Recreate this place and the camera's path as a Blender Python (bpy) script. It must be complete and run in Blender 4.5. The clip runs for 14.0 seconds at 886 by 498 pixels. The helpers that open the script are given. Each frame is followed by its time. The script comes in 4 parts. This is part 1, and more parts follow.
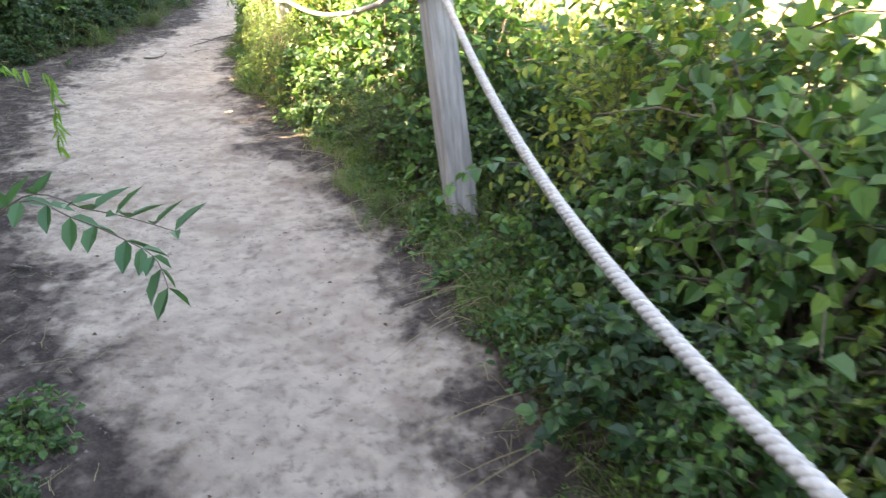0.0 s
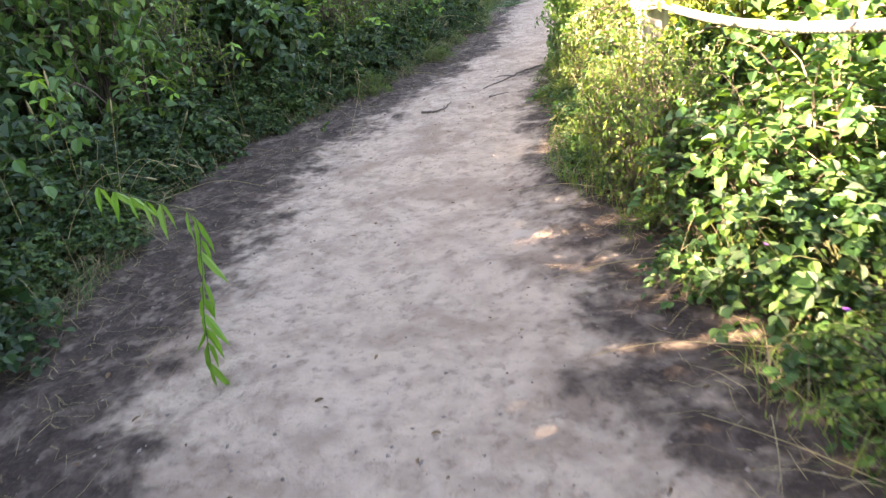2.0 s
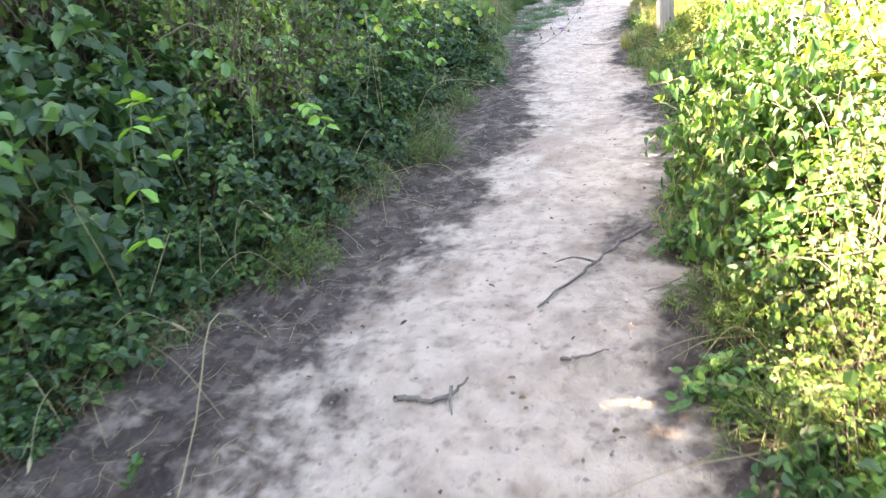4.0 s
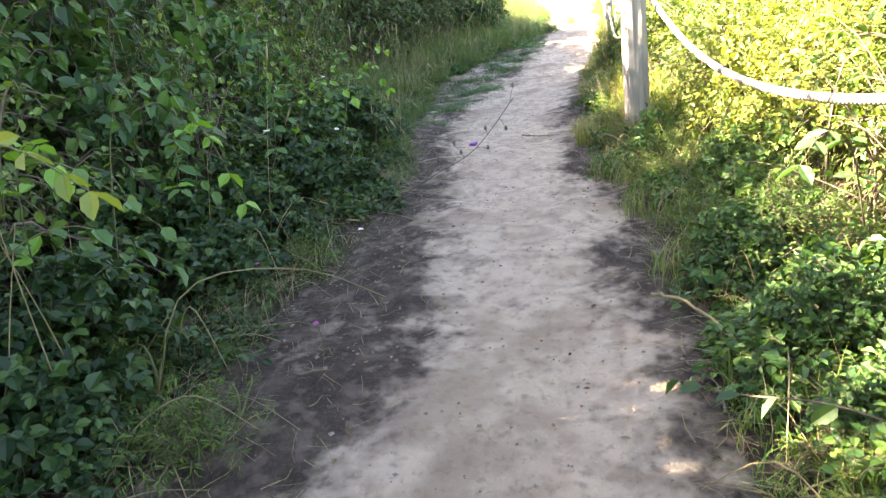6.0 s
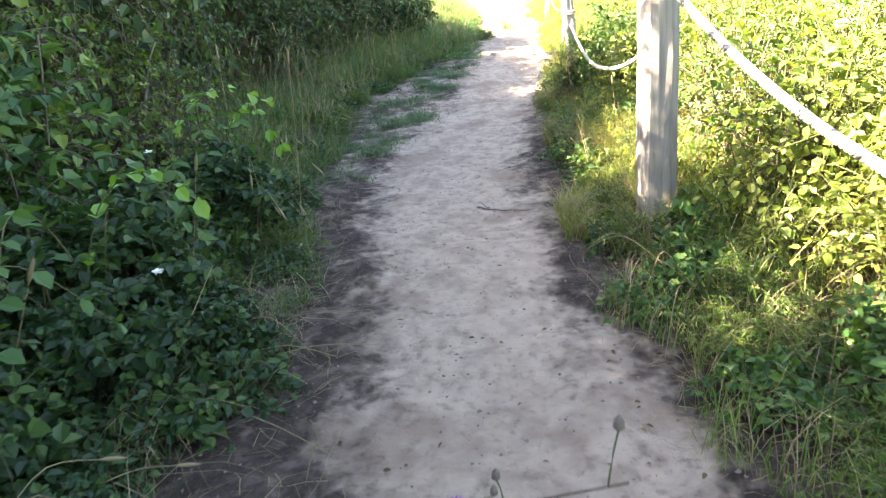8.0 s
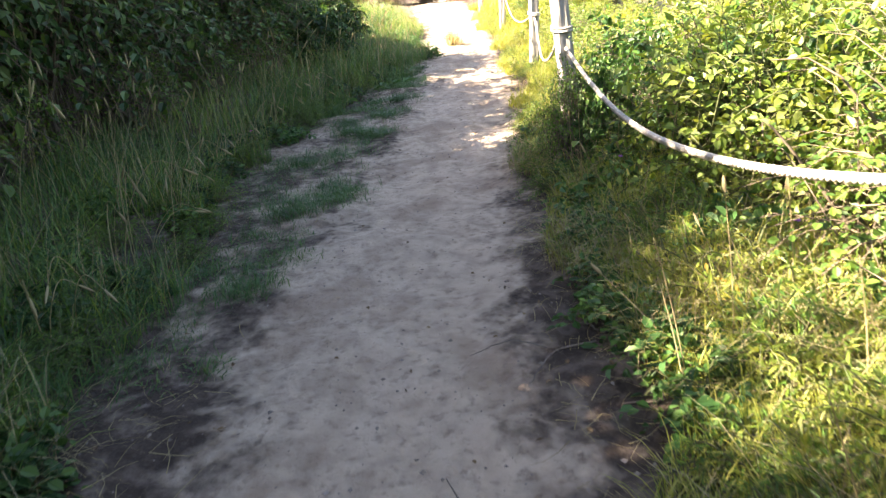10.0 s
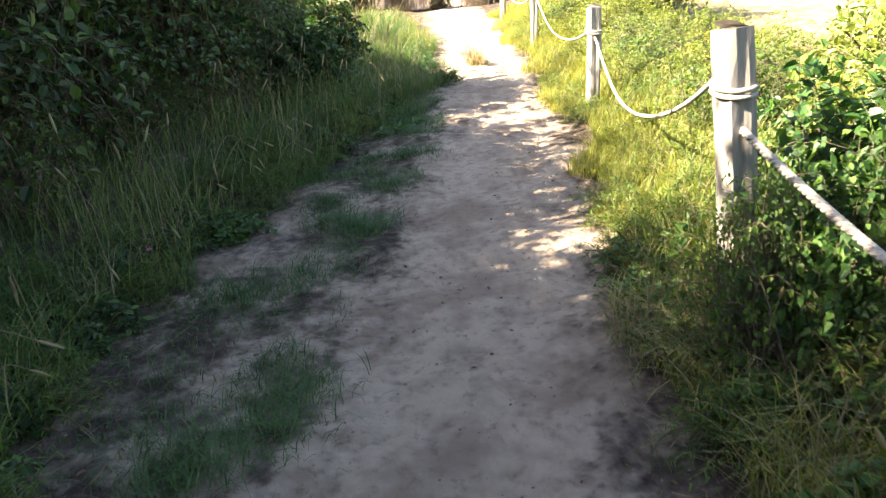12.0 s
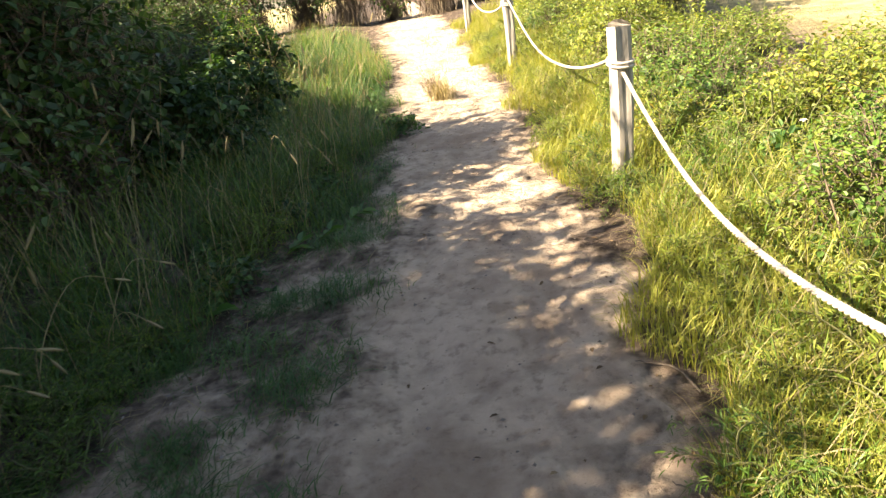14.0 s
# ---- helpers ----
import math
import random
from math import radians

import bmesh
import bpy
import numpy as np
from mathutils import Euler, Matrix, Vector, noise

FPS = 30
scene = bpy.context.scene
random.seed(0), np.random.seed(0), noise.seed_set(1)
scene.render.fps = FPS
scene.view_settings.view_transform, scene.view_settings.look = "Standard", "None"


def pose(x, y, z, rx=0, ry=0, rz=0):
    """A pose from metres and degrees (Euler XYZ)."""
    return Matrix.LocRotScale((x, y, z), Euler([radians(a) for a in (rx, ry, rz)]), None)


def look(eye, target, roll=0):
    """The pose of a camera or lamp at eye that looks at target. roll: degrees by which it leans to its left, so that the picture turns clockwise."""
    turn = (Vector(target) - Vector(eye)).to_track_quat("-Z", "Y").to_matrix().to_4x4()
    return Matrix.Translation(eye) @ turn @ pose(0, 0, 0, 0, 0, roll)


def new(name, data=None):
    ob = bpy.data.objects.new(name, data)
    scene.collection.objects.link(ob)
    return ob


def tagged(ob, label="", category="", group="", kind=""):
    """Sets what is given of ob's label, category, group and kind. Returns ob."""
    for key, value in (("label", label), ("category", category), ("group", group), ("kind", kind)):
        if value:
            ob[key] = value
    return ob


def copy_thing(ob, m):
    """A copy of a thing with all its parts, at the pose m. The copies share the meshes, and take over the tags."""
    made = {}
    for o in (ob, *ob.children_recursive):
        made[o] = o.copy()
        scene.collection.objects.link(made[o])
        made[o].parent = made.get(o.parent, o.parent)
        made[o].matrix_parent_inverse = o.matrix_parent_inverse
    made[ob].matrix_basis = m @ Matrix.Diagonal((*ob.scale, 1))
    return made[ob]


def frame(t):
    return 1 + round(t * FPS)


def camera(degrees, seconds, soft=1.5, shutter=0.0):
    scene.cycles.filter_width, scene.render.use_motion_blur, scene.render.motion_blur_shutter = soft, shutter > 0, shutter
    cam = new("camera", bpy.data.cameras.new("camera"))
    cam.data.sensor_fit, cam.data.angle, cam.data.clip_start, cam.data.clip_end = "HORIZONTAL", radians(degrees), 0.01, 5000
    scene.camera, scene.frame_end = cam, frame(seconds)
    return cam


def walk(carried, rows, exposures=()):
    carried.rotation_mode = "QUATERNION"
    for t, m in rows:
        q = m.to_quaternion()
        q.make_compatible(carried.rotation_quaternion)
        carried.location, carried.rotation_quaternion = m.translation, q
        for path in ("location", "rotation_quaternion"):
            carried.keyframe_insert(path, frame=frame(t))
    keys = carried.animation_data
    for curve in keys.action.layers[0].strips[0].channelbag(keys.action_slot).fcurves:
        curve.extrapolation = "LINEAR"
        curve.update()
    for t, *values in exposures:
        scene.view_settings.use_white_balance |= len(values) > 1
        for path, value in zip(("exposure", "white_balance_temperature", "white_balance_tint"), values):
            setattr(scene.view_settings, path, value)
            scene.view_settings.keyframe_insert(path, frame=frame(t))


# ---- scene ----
cam = camera(69.2, 14.0, 1.3, 0.15)

PATH = [
    (0.0, pose(-0.030, -0.218, 1.763, 62.69, -0.89, -8.88)),
    (0.5, pose(-0.116, 0.606, 1.598, 63.13, 2.83, 0.71)),
    (1.0, pose(-0.117, 1.547, 1.485, 63.78, 5.94, 7.56)),
    (1.5, pose(-0.366, 2.427, 1.285, 64.46, 7.42, 12.39)),
    (2.0, pose(-0.689, 3.376, 1.400, 64.77, 8.25, 14.58)),
    (2.5, pose(-1.032, 4.309, 1.212, 64.68, 8.89, 15.86)),
    (3.0, pose(-1.535, 5.277, 1.277, 64.60, 9.15, 16.89)),
    (3.5, pose(-1.718, 6.312, 1.594, 63.76, 8.75, 15.25)),
    (3.7, pose(-1.742, 6.711, 1.599, 63.55, 7.57, 14.76)),
    (5.8, pose(-1.858, 10.153, 1.320, 68.00, 6.55, 9.70)),
    (6.0, pose(-1.858, 10.260, 1.391, 68.14, 6.71, 9.47)),
    (6.5, pose(-1.972, 10.398, 1.567, 68.29, 6.72, 9.36)),
    (7.0, pose(-2.134, 10.954, 1.555, 68.09, 6.85, 9.51)),
    (7.5, pose(-2.175, 11.670, 1.561, 67.16, 5.53, 5.67)),
    (7.7, pose(-2.195, 11.954, 1.535, 66.96, 5.02, 4.25)),
    (9.8, pose(-2.169, 14.792, 1.375, 67.41, 5.24, -1.80)),
    (10.0, pose(-2.211, 15.125, 1.394, 67.23, 4.89, -2.29)),
    (10.5, pose(-2.231, 15.845, 1.416, 66.99, 4.23, -2.38)),
    (11.0, pose(-2.258, 16.359, 1.388, 67.31, 4.14, -1.79)),
    (11.5, pose(-2.224, 16.905, 1.500, 67.63, 5.64, -1.56)),
    (12.0, pose(-2.234, 17.585, 1.433, 67.45, 5.26, -1.44)),
    (12.5, pose(-2.418, 18.190, 1.482, 67.16, 5.80, -0.98)),
    (13.0, pose(-2.412, 18.790, 1.518, 67.09, 6.87, -1.39)),
    (13.5, pose(-2.225, 19.436, 1.484, 67.34, 8.27, -1.40)),
    (14.0, pose(-2.006, 19.929, 1.496, 67.24, 9.19, -4.78)),
]
walk(cam, PATH, [(0.0, 5.05, 8600, 18), (1.0, 5.0, 8700, 22), (1.6, 5.05, 8600, 24), (2.5, 4.75, 8500, 24), (3.0, 5.35, 8300, 22), (3.5, 5.55, 8000, 20), (6.0, 4.75, 8100, 18), (7.5, 4.7, 7700, 17), (9.9, 3.7, 7500, 18), (10.6, 3.8, 7500, 19), (11.5, 3.5, 7400, 17), (12.5, 3.2, 7500, 15), (13.4, 3.05, 7800, 15), (14.0, 2.75, 8100, 14)])

# ---------------------------------------------------------------- light
SUN_ELEV, SUN_WAY = 36.0, (0.97, 0.22)
world = bpy.data.worlds.new("sky")
scene.world = world
world.use_nodes = True
wn = world.node_tree
sky = wn.nodes.new("ShaderNodeTexSky")
sky.sky_type = "NISHITA"
sky.sun_disc = False
sky.sun_elevation = radians(SUN_ELEV)
sky.sun_rotation = math.atan2(-SUN_WAY[0], -SUN_WAY[1])
wn.nodes["Background"].inputs["Strength"].default_value = 0.051
wn.links.new(sky.outputs[0], wn.nodes["Background"].inputs["Color"])
sun_data = bpy.data.lights.new("sun", "SUN")
sun_data.energy, sun_data.angle, sun_data.color = 5.0, radians(0.55), (1.0, 0.91, 0.74)
sun = new("sun", sun_data)
sun.matrix_world = look((-20, -6, 20), (-20 + SUN_WAY[0], -6 + SUN_WAY[1], 20 - math.tan(radians(SUN_ELEV))))

# ---------------------------------------------------------------- plan
# stations along the walk, edges of the pale trodden strip and of the growth on either side
YS = [-3, 0, 1.5, 2.2, 3.0, 3.7, 4.5, 5.3, 6.2, 7.3, 8.2, 9.0, 9.8, 10.6, 11.6, 12.5, 13.5, 14.5, 15.5, 16.5, 17.5, 18.3, 19.2, 20.2, 21.0, 21.8, 22.6, 23.4, 24.2, 25.2, 27.0, 30.0, 34.0]
LL = [-0.69, -0.70, -0.87, -1.10, -1.53, -1.9, -2.24, -2.52, -2.85, -3.10, -3.10, -3.04, -2.97, -2.85, -2.65, -2.42, -2.60, -2.75, -2.98, -3.08, -3.20, -3.07, -2.88, -2.77, -2.58, -2.47, -2.28, -2.15, -2.17, -2.22, -2.18, -2.16, -2.20]
LR = [0.35, 0.35, 0.32, 0.29, 0.16, -0.04, -0.35, -0.70, -0.99, -1.18, -1.43, -1.59, -1.62, -1.64, -1.55, -1.67, -1.58, -1.62, -1.80, -1.92, -1.90, -1.85, -1.71, -1.67, -1.35, -1.20, -1.12, -1.04, -1.00, -0.98, -0.90, -0.88, -0.80]
VL = [-1.68, -1.63, -1.79, -2.17, -2.54, -2.96, -3.30, -3.48, -3.66, -3.94, -4.14, -3.86, -3.54, -3.46, -3.20, -3.30, -3.40, -3.25, -3.37, -3.40, -3.75, -3.72, -3.75, -3.95, -3.85, -3.62, -3.40, -3.10, -2.65, -2.35, -2.25, -2.30, -2.60]
VR = [0.52, 0.66, 0.68, 0.64, 0.44, 0.22, -0.02, -0.29, -0.57, -0.98, -1.18, -1.37, -1.42, -1.42, -1.34, -1.30, -1.28, -1.40, -1.56, -1.60, -1.60, -1.52, -1.49, -1.46, -1.25, -1.17, -1.07, -1.00, -0.98, -0.95, -0.80, -0.85, -0.60]


def edge(table, y):
    return np.interp(y, YS, table)


rng = np.random.default_rng(7)
LATTICE = rng.random((256, 256))


def vnoise(x, y, size, shift=0):
    """Smooth noise from 0 to 1 with lumps of that size."""
    x, y = np.asarray(x) / size + shift * 17.3, np.asarray(y) / size + shift * 7.9
    i, j = np.floor(x).astype(int), np.floor(y).astype(int)
    u, v = x - i, y - j
    u, v = u * u * (3 - 2 * u), v * v * (3 - 2 * v)
    g = lambda a, b: LATTICE[a % 256, b % 256]
    return (g(i, j) * (1 - u) + g(i + 1, j) * u) * (1 - v) + (g(i, j + 1) * (1 - u) + g(i + 1, j + 1) * u) * v


def trodden(x, y):
    """1 on the pale strip, 0 on the dark soil beside it, with a ragged edge."""
    rag = (vnoise(x, y, 0.5, 1) - 0.5) * 0.5 + (vnoise(x, y, 0.16, 2) - 0.5) * 0.34 + (vnoise(x, y, 0.06, 3) - 0.5) * 0.16
    inside = np.minimum(x - edge(LL, y), edge(LR, y) - x) + rag * np.where(y < 16, 0.75, 0.6)
    # further on the growth stands back from the strip on half-worn soil
    worn = np.clip((y - 17.3) / 0.8, 0, 1) * np.clip((x - edge(VL, y)) / 0.35, 0, 1) * np.clip(edge(LR, y) - x, 0, 1)
    worn = worn * (0.16 + 0.5 * vnoise(x, y, 0.45, 13) + 0.2 * (vnoise(x, y, 0.12, 14) - 0.5))
    return np.clip(np.maximum(inside / np.interp(y, [8, 11], [0.6, 0.42]) + 0.38, worn), 0, 1)


def height(x, y):
    """The ground: trodden hollow, low banks under the growth, a slow rise ahead."""
    x, y = np.asarray(x, float), np.asarray(y, float)
    left, right = edge(VL, y) - x, x - edge(VR, y)
    z = 0.16 * np.clip(left / 0.9, 0, 1) ** 1.3 + 0.13 * np.clip(right / 0.7, 0, 1) ** 1.3
    near = np.exp(-np.maximum(np.maximum(left, right), 0) / 6.0)
    z += (0.042 * np.clip(y - 20.5, 0, 16))
    z += near * ((vnoise(x, y, 0.9, 4) - 0.5) * 0.05 + (vnoise(x, y, 0.28, 5) - 0.5) * 0.03 + (vnoise(x, y, 0.13, 6) - 0.5) * 0.022 + np.abs(vnoise(x, y, 0.21, 15) - 0.5) * 0.03)
    z += 0.018 * (1 - trodden(x, y)) * near
    z += np.clip(-(x - edge(LL, y)) - 6, 0, 30) * 0.03
    z -= np.clip(right - 4, 0, 40) * 0.03
    # trodden ridges across the strip where it climbs
    z += near * 0.045 * np.clip((y - 20.3) / 1.5, 0, 1) * (vnoise(x * 0.35, y, 0.24, 23) - 0.5)
    # a low lip across the strip
    z += 0.05 * np.clip((y - 9.27 - 0.3 * (x + 1.9)) / 0.12, 0, 1) * np.clip(1 - (y - 9.3) / 2.5, 0, 1) * np.clip((x + 3.0) / 0.3, 0, 1) * np.clip((-0.9 - x) / 0.3, 0, 1)
    return z


# ---------------------------------------------------------------- helpers for meshes and materials
def mesh_of(name, verts, faces, material=None, smooth=False):
    """A mesh from an array of places and an array of equal-sided faces."""
    verts, faces = np.asarray(verts, np.float32), np.asarray(faces, np.int32)
    me = bpy.data.meshes.new(name)
    n, k = faces.shape
    me.vertices.add(len(verts))
    me.vertices.foreach_set("co", verts.ravel())
    me.loops.add(n * k)
    me.loops.foreach_set("vertex_index", faces.ravel())
    me.polygons.add(n)
    me.polygons.foreach_set("loop_start", np.arange(0, n * k, k, dtype=np.int32))
    me.polygons.foreach_set("use_smooth", np.full(n, smooth))
    me.update(calc_edges=True)
    me.validate()
    if material:
        me.materials.append(material)
    return me


def part(name, me, parent, label=""):
    ob = new(name, me)
    ob.parent = parent
    return tagged(ob, label=label)


def thing(name, label, category, at=(0, 0, 0), group=""):
    ob = new(name)
    ob.empty_display_size = 0.1
    ob.matrix_basis = Matrix.Translation(at)
    return tagged(ob, label, category, group)


def bm_mesh(name, bm, material, smooth=False):
    me = bpy.data.meshes.new(name)
    bm.to_mesh(me)
    bm.free()
    for p in me.polygons:
        p.use_smooth = smooth
    me.materials.append(material)
    return me


def tubes(lines, sides=4):
    """Verts and quads of tubes along lines; each line is (points, radii)."""
    V, F, base = [], [], 0
    for pts, rad in lines:
        pts = np.asarray(pts, float)
        rad = np.broadcast_to(np.asarray(rad, float), (len(pts),))
        d = np.gradient(pts, axis=0)
        d /= np.linalg.norm(d, axis=1)[:, None] + 1e-9
        ref = np.where(np.abs(d[:, 2:3]) > 0.9, np.array([[1.0, 0, 0]]), np.array([[0, 0, 1.0]]))
        a = np.cross(d, ref)
        a /= np.linalg.norm(a, axis=1)[:, None] + 1e-9
        b = np.cross(d, a)
        ang = np.arange(sides) * 2 * math.pi / sides
        ring = pts[:, None] + rad[:, None, None] * (np.cos(ang)[None, :, None] * a[:, None] + np.sin(ang)[None, :, None] * b[:, None])
        V.append(ring.reshape(-1, 3))
        i = np.arange(len(pts) - 1)[:, None] * sides
        j = np.arange(sides)[None]
        k = (j + 1) % sides
        F.append(base + np.stack([i + j, i + k, i + sides + k, i + sides + j], -1).reshape(-1, 4))
        base += len(pts) * sides
    return np.concatenate(V), np.concatenate(F)


OVAL = ((0.0, 0.0), (0.28, 0.85), (0.66, 0.9), (1.0, 0.0))
LANCE = ((0.0, 0.0), (0.25, 0.9), (0.6, 0.75), (1.0, 0.0))
HEART = ((0.0, 0.0), (0.18, 1.0), (0.6, 0.85), (1.0, 0.0))


def leaves(base, way, up, length, width, form=OVAL, fold=0.25, curl=0.18):
    """Verts and quads of folded, curling leaves: two quads each, joined at the midrib."""
    way = way / (np.linalg.norm(way, axis=1)[:, None] + 1e-9)
    side = np.cross(way, up)
    side /= np.linalg.norm(side, axis=1)[:, None] + 1e-9
    up = np.cross(side, way)
    L, W = length[:, None], width[:, None]
    mid = lambda s: base + way * L * s - up * L * curl * s * s
    (_, _), (s1, w1), (s2, w2), _ = form
    p = [mid(0.0), mid(s1) + side * W * w1 * 0.5 + up * W * fold * w1, mid(s2) + side * W * w2 * 0.5 + up * W * fold * w2, mid(1.0),
         mid(s2) - side * W * w2 * 0.5 + up * W * fold * w2, mid(s1) - side * W * w1 * 0.5 + up * W * fold * w1]
    V = np.stack(p, 1).reshape(-1, 3)
    i = np.arange(len(base))[:, None] * 6
    F = np.concatenate([i + np.array([[0, 3, 2, 1]]), i + np.array([[0, 5, 4, 3]])])
    return V, F


class Nodes:
    """A short way to write node materials."""

    def __init__(self, name):
        self.mat = bpy.data.materials.new(name)
        self.mat.use_nodes = True
        self.tree = self.mat.node_tree
        self.shader = self.tree.nodes["Principled BSDF"]
        self.out = self.tree.nodes["Material Output"]

    def add(self, kind, **given):
        n = self.tree.nodes.new(kind)
        for key, value in given.items():
            n.inputs[key.replace("_", " ")].default_value = value
        return n

    def link(self, a, b):
        self.tree.links.new(a, b)

    def noise(self, scale, detail=4.0, rough=0.6, where="Object"):
        c = self.add("ShaderNodeTexCoord")
        n = self.add("ShaderNodeTexNoise", Scale=scale, Detail=detail, Roughness=rough)
        self.link(c.outputs[where], n.inputs["Vector"])
        return n.outputs["Fac"]

    def ramp(self, fac, *stops):
        r = self.add("ShaderNodeValToRGB")
        e = r.color_ramp.elements
        while len(e) < len(stops):
            e.new(0.5)
        for el, (at, col) in zip(e, stops):
            el.position, el.color = at, (*col, 1) if len(col) == 3 else (col[0], col[0], col[0], 1)
        self.link(fac, r.inputs["Fac"])
        return r.outputs["Color"]

    def mix(self, fac, a, b, how="MIX"):
        m = self.tree.nodes.new("ShaderNodeMix")
        m.data_type, m.blend_type = "RGBA", how
        for sock, v in ((m.inputs[0], fac), (m.inputs[6], a), (m.inputs[7], b)):
            if hasattr(v, "is_linked"):
                self.link(v, sock)
            elif isinstance(v, (int, float)):
                sock.default_value = v
            else:
                sock.default_value = (*v, 1)
        return m.outputs[2]

    def math(self, how, a, b):
        m = self.tree.nodes.new("ShaderNodeMath")
        m.operation = how
        for sock, v in ((m.inputs[0], a), (m.inputs[1], b)):
            if hasattr(v, "is_linked"):
                self.link(v, sock)
            else:
                sock.default_value = v
        return m.outputs[0]

    def bump(self, fac, strength, distance):
        b = self.add("ShaderNodeBump", Strength=strength, Distance=distance)
        self.link(fac, b.inputs["Height"])
        self.link(b.outputs[0], self.shader.inputs["Normal"])


def leaf_material(name, dark, mid, light, through_light=0.42, gloss=0.46):
    """Green blades that let light through; each leaf has its own tone, each plant its own drift."""
    n = Nodes(name)
    geo, info = n.add("ShaderNodeNewGeometry"), n.add("ShaderNodeObjectInfo")
    tone = n.math("ADD", n.math("MULTIPLY", geo.outputs["Random Per Island"], 0.75), n.math("MULTIPLY", info.outputs["Random"], 0.25))
    col = n.ramp(tone, (0.0, dark), (0.5, mid), (0.93, light), (1.0, (light[0] * 1.5, light[1] * 0.95, light[2] * 0.9)))
    col = n.mix(n.math("MULTIPLY", n.noise(60.0, 3.0), 0.35), col, (dark[0] * 0.8, dark[1] * 0.8, dark[2] * 0.7))
    n.link(col, n.shader.inputs["Base Color"])
    n.shader.inputs["Roughness"].default_value = gloss
    n.shader.inputs["Specular IOR Level"].default_value = 0.4
    n.bump(n.noise(140.0, 2.0), 0.25, 0.004)
    back = n.add("ShaderNodeBsdfTranslucent")
    n.link(n.mix(1.0, col, (1.55, 1.42, 0.6), "MULTIPLY"), back.inputs["Color"])
    both = n.add("ShaderNodeMixShader", Fac=through_light)
    n.link(n.shader.outputs[0], both.inputs[1])
    n.link(back.outputs[0], both.inputs[2])
    n.link(both.outputs[0], n.out.inputs["Surface"])
    return n.mat


def plain_material(name, a, b, scale, rough=0.85, bump=0.4, depth=0.004, stretch=None):
    n = Nodes(name)
    c, mp = n.add("ShaderNodeTexCoord"), n.add("ShaderNodeMapping")
    mp.inputs["Scale"].default_value = stretch or (1, 1, 1)
    t = n.add("ShaderNodeTexNoise", Scale=scale, Detail=6.0, Roughness=0.65)
    n.link(c.outputs["Object"], mp.inputs["Vector"])
    n.link(mp.outputs[0], t.inputs["Vector"])
    info = n.add("ShaderNodeObjectInfo")
    fac = n.math("ADD", t.outputs["Fac"], n.math("MULTIPLY", n.math("SUBTRACT", info.outputs["Random"], 0.5), 0.2))
    n.link(n.ramp(fac, (0.3, a), (0.7, b)), n.shader.inputs["Base Color"])
    n.shader.inputs["Roughness"].default_value = rough
    n.bump(t.outputs["Fac"], bump, depth)
    return n.mat


